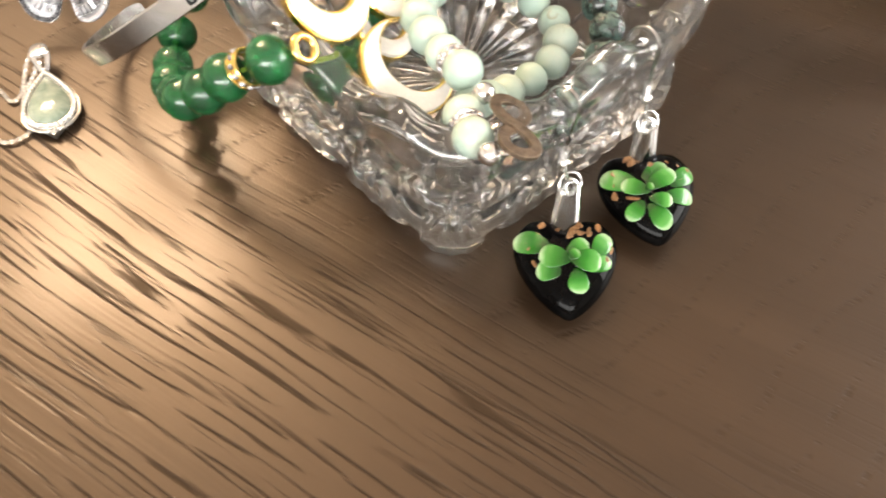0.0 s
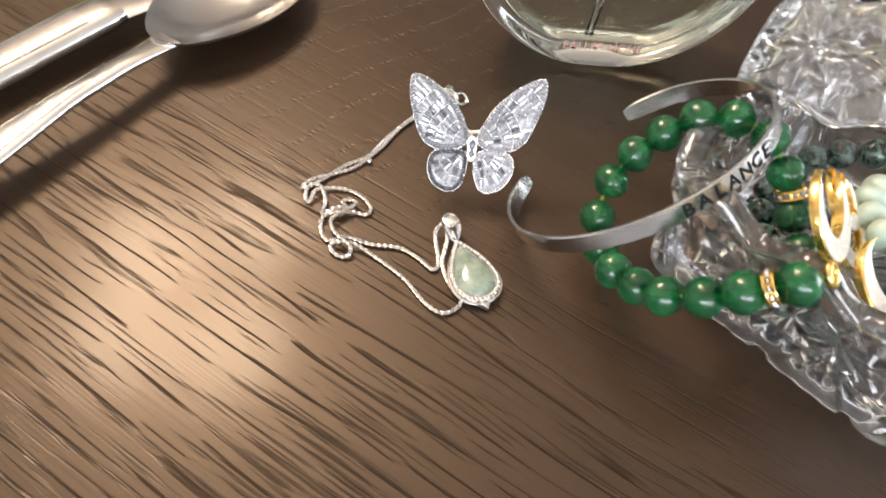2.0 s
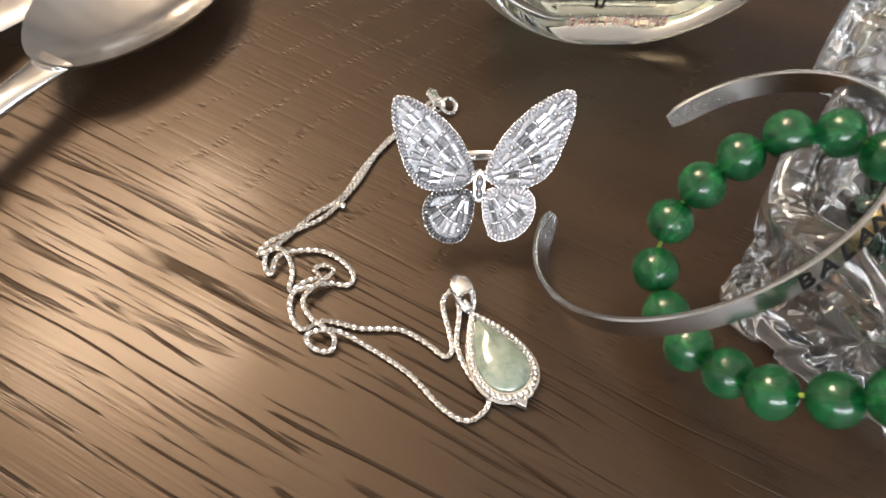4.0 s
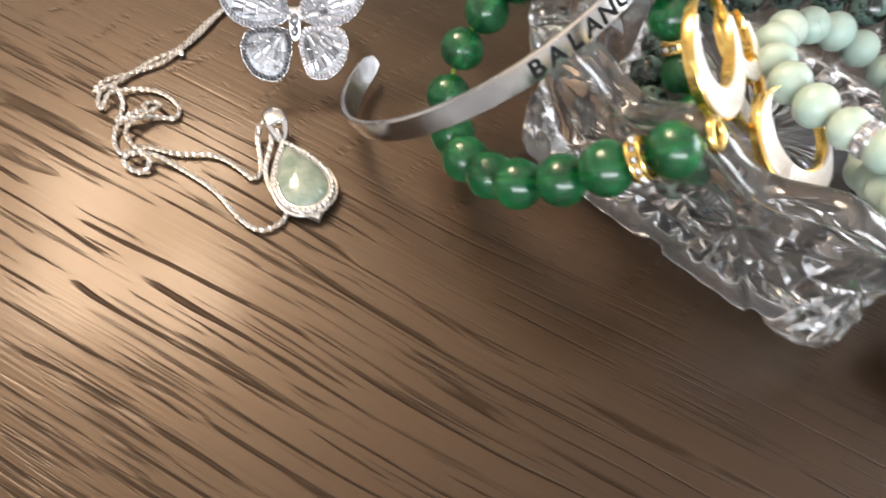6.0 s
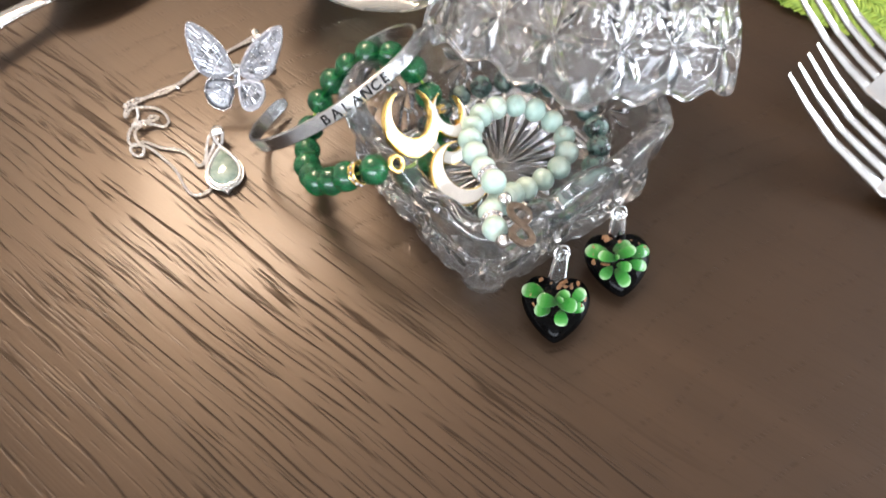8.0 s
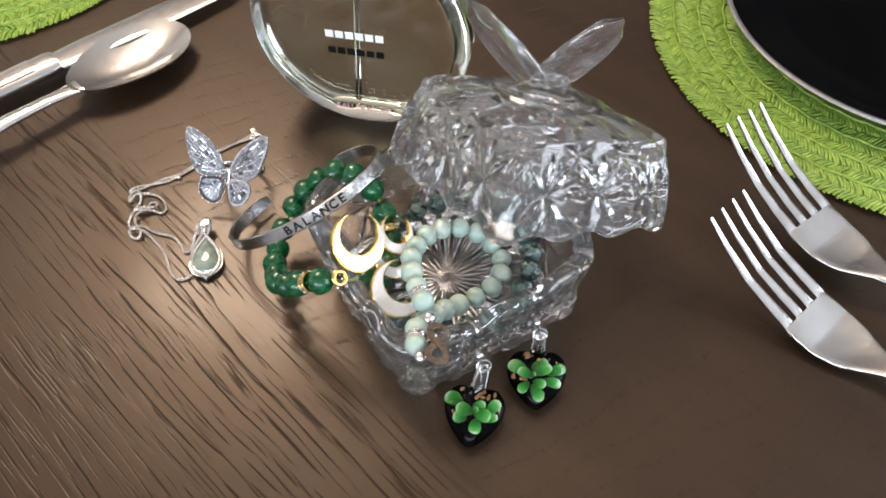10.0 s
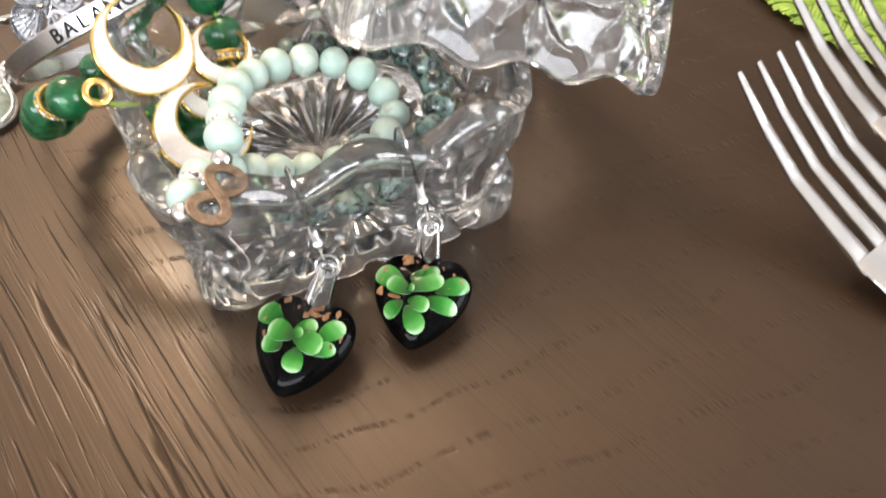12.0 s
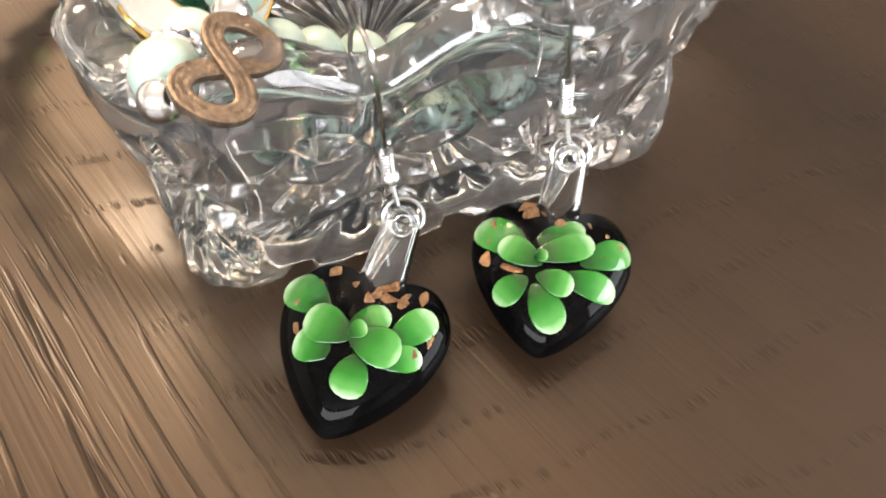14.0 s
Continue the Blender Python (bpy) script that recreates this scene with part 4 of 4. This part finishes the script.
def earring(tip, notch, hook_at, coil_at, loop_at, leaves, seed, label):
    rng = random.Random(seed)
    half, thick = 10.5, 9.6
    tip, notch = np.array((*tip, 3.6)), np.array((*notch, 8.8))
    y = unit(notch - tip)
    z = unit(np.array((0, 0, 1.0)) - y * y[2])
    mid = tip + y * 14.2
    m = basis(mid, np.cross(y, z), y, z)
    t = thing("heart_earring", (mid[0], mid[1], 0), label, "earring", "pair of heart earrings")
    body = part("heart", moved(heart_geo(half, thick), m), BLACK_GLASS, t, "glossy black glass heart")
    # petals laid over the dome
    for px, py, ang, long, wide, lift in leaves:
        px, py = 0.90 * px + 0.3, 0.84 * py - 1.7
        verts, faces = ball(1.0, 20, 12)
        c, s = math.cos(radians(ang)), math.sin(radians(ang))
        out = []
        for vx, vy, vz in verts:
            taper = 1 + 0.34 * vx
            lx, ly = vx * long * 0.70, vy * wide * 0.62 * taper
            gx, gy = px + c * lx - s * ly, py + s * lx + c * ly
            out.append((gx, gy, heart_top(half, thick, gx, gy) + 0.05 + 0.75 * lift + 0.24 * vz + 0.22 * vx + 0.2 * vy * vy))
        petal = part("petal", moved((out, faces), m), PETAL, body, "translucent green glass petal")
        petal.data.attributes.new("along", "FLOAT", "POINT").data.foreach_set("value", [0.5 + 0.5 * v[0] for v in verts])
    for _ in range(30):
        a, q = rng.uniform(0, 2 * math.pi), rng.uniform(0.5, 0.80)
        hx, hy = heart_radius(a)
        if hy < -0.45:
            continue
        gx, gy = hx * half * q, hy * half * q
        verts, faces = ball(rng.uniform(0.4, 1.1), 9, 5, 1.5, 0.8, 0.12)
        verts = [tuple(Vector(v) * (1 + 0.6 * noise.noise(Vector(v) * 2 + Vector((gx, gy, seed))))) for v in verts]
        part("flake", moved((verts, faces), m @ pose(gx, gy, heart_top(half, thick, gx, gy) - 0.05, rng.uniform(-25, 25), rng.uniform(-25, 25), rng.uniform(0, 180))), FLAKE, body, "copper glitter fleck")
    # clear glass stem with its eye, ring, ball, coil and hook
    stem0 = mid + y * 6.4
    loop_at, coil_at, hook_at = (np.array(p, float) for p in (loop_at, coil_at, hook_at))
    part("stem", tube(spline([stem0 + np.array((0, 0, -0.5)), stem0 * 0.5 + loop_at * 0.5, loop_at], 0.6), np.linspace(3.2, 2.4, len(spline([stem0 + np.array((0, 0, -0.5)), stem0 * 0.5 + loop_at * 0.5, loop_at], 0.6))), 14, flat=0.75), CLEAR_GLASS, t, "clear glass stem with an eye")
    part("stem_eye", moved(torus(1.5, 0.7, 24, 10), oriented(loop_at, (0.4, -0.7, 0.6))), CLEAR_GLASS, t)
    part("jump_ring", moved(torus(2.5, 0.28, 32, 8), oriented(loop_at + np.array((0, 0.3, 0.6)), (0.35, -0.75, 0.55))), CUFF_SILVER, t)
    away = unit(coil_at - loop_at)
    ball_at = coil_at - away * 1.2
    part("ball", moved(ball(1.25, 16, 10), Matrix.Translation(Vector(ball_at))), SILVER, t)
    part("wire_loop", tube([ball_at, loop_at + away * 2.6], 0.3, 6), SILVER, t)
    up = unit(hook_at - coil_at)
    e1 = unit(np.cross(up, (1, 0, 0)))
    e2 = np.cross(up, e1)
    coil = [coil_at + up * (3.6 * k / 80) + 0.75 * (math.cos(k * 0.47) * e1 + math.sin(k * 0.47) * e2) for k in range(80)]
    part("coil", tube(coil, 0.17, 6), CUFF_SILVER, t)
    back = np.array((-0.71, 0.71, 0))
    hook = spline([coil_at + up * 3.2, coil_at * 0.4 + hook_at * 0.6, hook_at + np.array((0, 0, -0.6)), hook_at + back * 3.0 + np.array((0, 0, 1.6)), hook_at + back * 6.4 + np.array((0, 0, -1.0)), hook_at + back * 7.2 + np.array((0, 0, -7.0)), hook_at + back * 6.6 + np.array((0, 0, -13.0))], 0.7)
    part("hook", tube(hook, 0.3, 8), CUFF_SILVER, t, "silver fish-hook ear wire")


earring((29.3, 97.6), (28.2, 118.8), (26.8, 122.6, 39.5), (26.4, 126.0, 21.5), (28.9, 124.4, 14.6),
        [(-8.1, 4.9, 156, 5.5, 3.8, 0.1), (-3.5, 1.0, 170, 4.6, 3.6, 0.5), (-4.8, -2.1, 174, 3.7, 3.1, 0.0), (1.1, 3.0, 38, 4.1, 2.8, 0.1), (3.0, 0.1, -3, 4.5, 3.6, 0.8), (6.7, 3.8, 55, 5.0, 3.0, 0.4), (6.3, -0.6, 27, 3.9, 2.3, 0.3), (1.3, -4.5, -93, 3.8, 3.3, 0.3), (0.3, 1.3, 40, 1.8, 1.8, 0.9)], 1,
        "black glass heart drop earring with green petals, lying on the table")
earring((49.4, 116.8), (45.8, 137.4), (42.4, 138.6, 40.5), (43.6, 141.0, 25.5), (45.6, 140.0, 17.4),
        [(-7.4, 3.5, 149, 6.2, 3.6, 0.1), (0.2, 5.1, 30, 5.0, 2.9, 0.0), (-4.8, 1.1, 157, 4.4, 2.8, 0.6), (1.0, 2.5, 24, 5.8, 3.1, 0.7), (7.0, 3.2, 30, 5.5, 3.1, 0.1), (4.9, -1.9, -2, 5.4, 2.8, 0.3), (0.3, -2.8, -15, 3.5, 2.6, 0.8), (-5.3, -4.2, -137, 3.4, 2.8, 0.2), (-0.5, -6.5, -55, 4.7, 3.3, 0.3), (-2.0, 0.6, 10, 1.2, 1.3, 1.2)], 2,
        "black glass heart drop earring with open green flower")


# ---- cutlery ----
def ribbon(stations, sides=14, edge=1.0):
    """A solid through stations of (along, half width, half thickness, height, dish) along +x; dish lowers its middle; a low edge gives flat faces."""
    verts = []
    for s, w, h, z, dish in stations:
        for k in range(sides):
            a = 2 * math.pi * k / sides
            c, q = math.cos(a), math.sin(a)
            cy = w * (abs(c) ** 0.7) * (1 if c > 0 else -1)
            verts.append((s, cy, z + h * math.copysign(abs(q) ** edge, q) - dish * (1 - (cy / max(w, 1e-3)) ** 2)))
    n = len(stations)
    return verts, grid_faces(n, sides, wrap_cols=True) + [tuple(range(sides))[::-1], tuple((n - 1) * sides + k for k in range(sides))]


def fine(stations, count):
    """More stations, smoothly between the given ones."""
    st = np.array(stations, float)
    s = np.linspace(st[0, 0], st[-1, 0], count)
    cols = []
    for k in range(1, st.shape[1]):
        cols.append(np.interp(s, st[:, 0], st[:, k]))
    for k in range(len(cols)):
        c = cols[k]
        for _ in range(3):
            c[1:-1] = 0.25 * c[:-2] + 0.5 * c[1:-1] + 0.25 * c[2:]
    return [tuple(row) for row in np.stack([s, *cols], 1)]


def fork(tip, way, tip_z, low, wide, label):
    """A four-tined fork lying tines up; tip is the middle of its tine ends."""
    way = unit((*way, 0))
    m = basis((*tip, 0), way, np.cross((0, 0, 1), way), (0, 0, 1))
    t = thing("fork", (tip[0] + way[0] * 95, tip[1] + way[1] * 95, 0), label, "fork", "two forks beside the placemat")

    def height(s):
        q = np.interp(s, (0, 10, 22, 34, 43, 54, 66, 80, 105, 140, 190), (tip_z, tip_z - 8.0, tip_z - 16, low + 6.2, low + 3.0, low + 1.0, low + 1.0, low + 4.0, low + 9.0, low + 9.0, 3.0 + low * 0.3))
        return float(q)

    for k in range(4):
        y0 = (k - 1.5) * wide / 3.0
        outer = 1.0 if k in (0, 3) else 0.0
        st = []
        for q in np.linspace(0, 46, 24):
            half = 0.75 + (1.55 + 0.35 * outer) * (q / 46) ** 0.75
            st.append((q, half, 0.55 + 0.45 * q / 46 - 0.75 * smooth_step(41, 46, q), height(q) - 0.3 * smooth_step(41, 46, q), 0))
        v, f = ribbon(st, 16, 0.35)
        v = [(a, b + y0 * (1 + 0.04 * a / 46), c) for a, b, c in v]
        part("tine", moved((v, f), m), STEEL, t, angle=35)
    head = [(43, wide * 0.635, 1.1, 0, 0.0), (48, wide * 0.655, 1.2, 0, 0.7), (56, wide * 0.64, 1.25, 0, 1.7), (63, wide * 0.56, 1.3, 0, 1.7), (70, wide * 0.38, 1.4, 0, 0.9), (77, wide * 0.21, 1.6, 0, 0.2), (88, 3.4, 1.9, 0, 0)]
    head = [(q, w, h, height(q), d) for q, w, h, _, d in fine(head, 48)]
    part("head", moved(ribbon(head, 28, 0.6), m), STEEL, t, angle=60)
    grip = [(86, 3.5, 1.9, 0, 0), (100, 3.6, 1.9, 0, 0), (130, 5.2, 1.8, 0, 0), (170, 8.6, 1.5, 0, 0), (188, 9.2, 1.4, 0, 0), (192, 6.0, 1.0, 0, 0)]
    grip = [(s, w, h, height(s), d) for s, w, h, _, d in fine(grip, 50)]
    part("handle", moved(ribbon(grip, 18), m), STEEL, t, angle=60)


fork((104.4, 206.0), (0.831, -0.557), 30.2, 3.2, 20.2, "brushed steel dinner fork lying on the dark table")
fork((107.5, 249.8), (0.775, -0.632), 37.4, 9.6, 20.2, "brushed steel dinner fork with its tines over the placemat")


def spoon():
    way = unit((-0.496, -0.868, 0))
    neck = np.array((-193.4, 226.5, -5.2))
    m = basis(neck, way, np.cross((0, 0, 1), way), (0, 0, 1))
    t = thing("spoon", (neck[0] - 12, neck[1] - 17, 0), "polished steel tablespoon lying bowl up on the table", "spoon")
    # bowl as a thin dish
    n, rows, verts = 64, 14, []
    for layer, sgn in ((0.0, 1), (1.3, -1)):
        for i in range(rows + 1):
            q = i / rows
            for k in range(n):
                a = 2 * math.pi * k / n
                egg = 1 - 0.16 * math.cos(a)
                x = -32.0 + 33.5 * q * math.cos(a)
                y = 21.0 * q * math.sin(a) * egg
                z = 15.5 - 8.4 * (1 - q**2.2) - layer * (1 - 0.6 * (i == rows)) + 1.5 * q * math.cos(a)
                verts.append((x, y, z))
    size = (rows + 1) * n
    top = grid_faces(rows + 1, n, wrap_cols=True)
    faces = [f[::-1] for f in top] + [tuple(i + size for i in f) for f in top]
    for k in range(n):
        a, b = rows * n + k, rows * n + (k + 1) % n
        faces.append((a, b, b + size, a + size)[::-1])
    part("bowl", moved((verts, faces), m @ pose(0, 0, 0, 0, 0, 5)), STEEL, t, angle=50)
    grip = [(-3, 5.4, 1.1, 15.2, 0.6), (4, 4.0, 1.5, 15.2, 0.2), (14, 3.6, 1.8, 15.8, 0), (35, 4.2, 1.9, 16.4, 0), (75, 7.0, 1.7, 14, 0), (112, 10.4, 1.5, 9, 0), (128, 10.6, 1.3, 7.2, 0), (133, 6.0, 1.0, 6.8, 0)]
    handle = part("handle", moved(ribbon(fine(grip, 70), 18), m), STEEL, t, angle=60)
    ridge = [(14, 0.8, 0.4, 16.9, 0), (35, 2.4, 0.5, 18.2, 0), (75, 4.6, 0.5, 15.6, 0), (120, 8, 0.4, 9.4, 0)]
    part("ridge", moved(ribbon(fine(ridge, 40), 10), m), STEEL, handle)


def knife():
    way = unit((-0.56, -0.83, 0))
    at = np.array((-216, 246.0, 0))
    m = basis(at, way, np.cross((0, 0, 1), way), (0, 0, 1))
    t = thing("table_knife", (at[0], at[1], 0), "steel table knife with a panelled handle beside the spoon", "knife")
    blade = [(-105, 3.0, 0.4, 5.0, 0), (-98, 7.5, 0.6, 5.2, 0), (-60, 9.6, 0.7, 6.0, 0), (-10, 9.0, 0.9, 6.6, 0), (0, 7.6, 1.2, 6.8, 0)]
    part("blade", moved(ribbon(fine(blade, 50), 14), m), SILVER, t, angle=50)
    grip = [(0, 7.6, 3.2, 7.0, 0), (3, 8.6, 3.8, 7.0, 0), (8, 8.2, 3.8, 7.0, 0), (50, 7.8, 3.9, 6.0, 0), (95, 9.4, 4.0, 4.6, 0), (104, 8.8, 3.4, 4.0, 0), (107, 6.0, 2.2, 3.8, 0)]
    handle = part("handle", moved(ribbon(fine(grip, 60), 18), m), STEEL, t, angle=50)
    part("handle_panel", moved(ribbon([(12, 5.2, 0.6, 10.7, 0), (50, 4.8, 0.6, 9.8, 0), (92, 6.4, 0.6, 8.5, 0)], 10), m), SILVER, handle)


spoon()
knife()


# ---- placemats and plate ----
def placemat(centre, r, rings, label):
    t = thing("placemat", (*centre, 0), label, "placemat", "round woven placemats")
    rng = random.Random(5)
    cols, base = 160, []
    part("backing", moved(lathe([(0.5, 0.3), (r - 5, 0.3), (r - 2, 0.7), (r - 2, 1.2), (r - 5, 1.4), (0.5, 1.4)], cols), pose(*centre, 0)), STRAW_THREAD, t)
    for k in range(rings):
        ro = r - 13.0 * k
        verts, faces = [], []
        count = int(2 * math.pi * ro / 1.75)
        for j in range(count):
            a = 2 * math.pi * j / count
            for side in (0, 1):
                mid_r = ro - 3.4 - 6.4 * side
                lean = (0.55 if side else -0.55) + rng.uniform(-0.16, 0.16)
                long, wide = rng.uniform(7.2, 9.4), rng.uniform(1.2, 1.7)
                ca, sa = math.cos(a), math.sin(a)
                radial, around = np.array((ca, sa)), np.array((-sa, ca))
                d = radial * math.cos(lean) + around * math.sin(lean)
                e = np.array((-d[1], d[0]))
                c = radial * (mid_r + rng.uniform(-0.5, 0.5))
                n, lift = len(verts), rng.uniform(0, 0.7)
                for u, h in ((-0.5, 1.3), (-0.2, 2.3), (0.2, 2.3), (0.5, 1.3)):
                    for w, g in ((-0.5, 0), (0, 0.45), (0.5, 0)):
                        q = c + d * u * long + e * w * wide
                        verts.append((centre[0] + q[0], centre[1] + q[1], h + g + lift))
                for i in range(3):
                    for w in range(2):
                        p = n + 3 * i + w
                        faces.append((p, p + 3, p + 4, p + 1))
        part("braid", (verts, faces), STRAW, t, "herringbone straw braid", smooth=False, kind="stuff")
        path = [(centre[0] + (ro - 12.4 + 0.4 * math.sin(40 * a)) * math.cos(a), centre[1] + (ro - 12.4 + 0.4 * math.sin(40 * a)) * math.sin(a), 2.9) for a in np.linspace(0, 2 * math.pi, 260, endpoint=False)]
        part("seam", tube(path, 0.75, 6, closed=True), STRAW, t)


placemat((201, 375), 134, 4, "round lime-green woven straw placemat under the black plate")
placemat((-347, 360), 134, 4, "round lime-green woven straw placemat beside knife and spoon")

plate = thing("dinner_plate", (201, 375, 3), "glossy black dinner plate with a thin silver rim line", "plate")
part("dish", moved(lathe([(0.5, 3.4), (56, 3.4), (62, 4.2), (72, 7), (88, 13.5), (97, 16.6), (98.4, 17.6), (97.6, 18.4), (95, 17.9), (86, 15.2), (70, 9.6), (60, 7.4), (50, 7.0), (0.5, 7.0)], 128), pose(201, 375, 0)), BLACK_CERAMIC, plate)
part("rim_line", moved(lathe([(98.3, 17.3), (98.8, 17.8), (97.9, 18.7), (96.6, 18.55), (97.6, 18.3)], 128), pose(201, 375, 0)), SILVER, plate, "thin silver rim line")


# ---- the perfume bottle ----
def disc_flask(r, y0, y1, low, cx, cz, edge, n=96):
    rows = []
    curve = [(edge * (1 - math.sin(q)), edge * (1 - math.cos(q))) for q in np.linspace(0, math.pi / 2, 7)]
    for y, inset in [(y0 + c, d) for d, c in curve] + [(y1 - c, d) for d, c in curve[::-1]]:
        row = []
        for k in range(n):
            a = 2 * math.pi * k / n
            rr = r - inset
            row.append((cx + rr * math.cos(a), y, max(cz + rr * math.sin(a), low + inset * 0.4)))
        rows.append(row)
    verts = [p for row in rows for p in row]
    faces = grid_faces(len(rows), n, wrap_cols=True)
    faces += [tuple(range(n))[::-1], tuple((len(rows) - 1) * n + k for k in range(n))]
    return verts, [f[::-1] for f in faces]


def bottle():
    t = thing("perfume_bottle", (-54.5, 259, 0), "round clear glass perfume bottle with pale green liquid", "bottle")
    tilt = Matrix.Translation((-54.5, 247, 0)) @ pose(0, 0, 0, 0, 0, 2) @ Matrix.Translation((54.5, -247, 0))
    glass = part("glass", moved(disc_flask(48.5, 246.5, 271.5, 0.3, -54.5, 46.8, 5.5), tilt), BOTTLE_GLASS, t, "thick clear glass flask", angle=25)
    part("perfume", moved(disc_flask(43.0, 250.5, 267.5, 9.0, -54.5, 48.5, 3.5), tilt), PERFUME, t, "pale yellow-green liquid", angle=25)
    part("dip_tube", moved(tube([(-58.5, 259, 10), (-52.5, 259, 88)], 1.4, 12), tilt), CLEAR_GLASS, t, "clear plastic dip tube")
    # two lines of lettering as plain blocks, and the line that can be read
    for ink, low, high, width, label in ((WHITE_PRINT, 47.8, 51.2, 3.5, "row of white printed blocks"), (INK, 39.6, 42.8, 3.4, "row of black printed blocks")):
        row = [block(-54.6 + (k - 3) * (width + 0.9), -54.6 + (k - 3) * (width + 0.9) + width, 246.15, 246.4, low, high) for k in range(6)]
        part("print_row", moved(join(*row), tilt), ink, glass, label, smooth=False)
    curve = bpy.data.curves.new("print_line", "FONT")
    curve.body, curve.size, curve.align_x, curve.extrude, curve.space_character = "EAU FRA\u00ceCHE", 4.0, "CENTER", 0.06, 1.1
    temp = bpy.data.objects.new("print_line", curve)
    me = bpy.data.meshes.new_from_object(temp)
    bpy.data.objects.remove(temp)
    geo = [tuple(v.co) for v in me.vertices], [tuple(f.vertices) for f in me.polygons]
    part("print_line", moved(geo, tilt @ pose(-54.5, 246.3, 8.2, 90, 0, 0)), ROSE_PRINT, glass, "rose printed capitals", smooth=False)
    bpy.data.meshes.remove(me)


bottle()
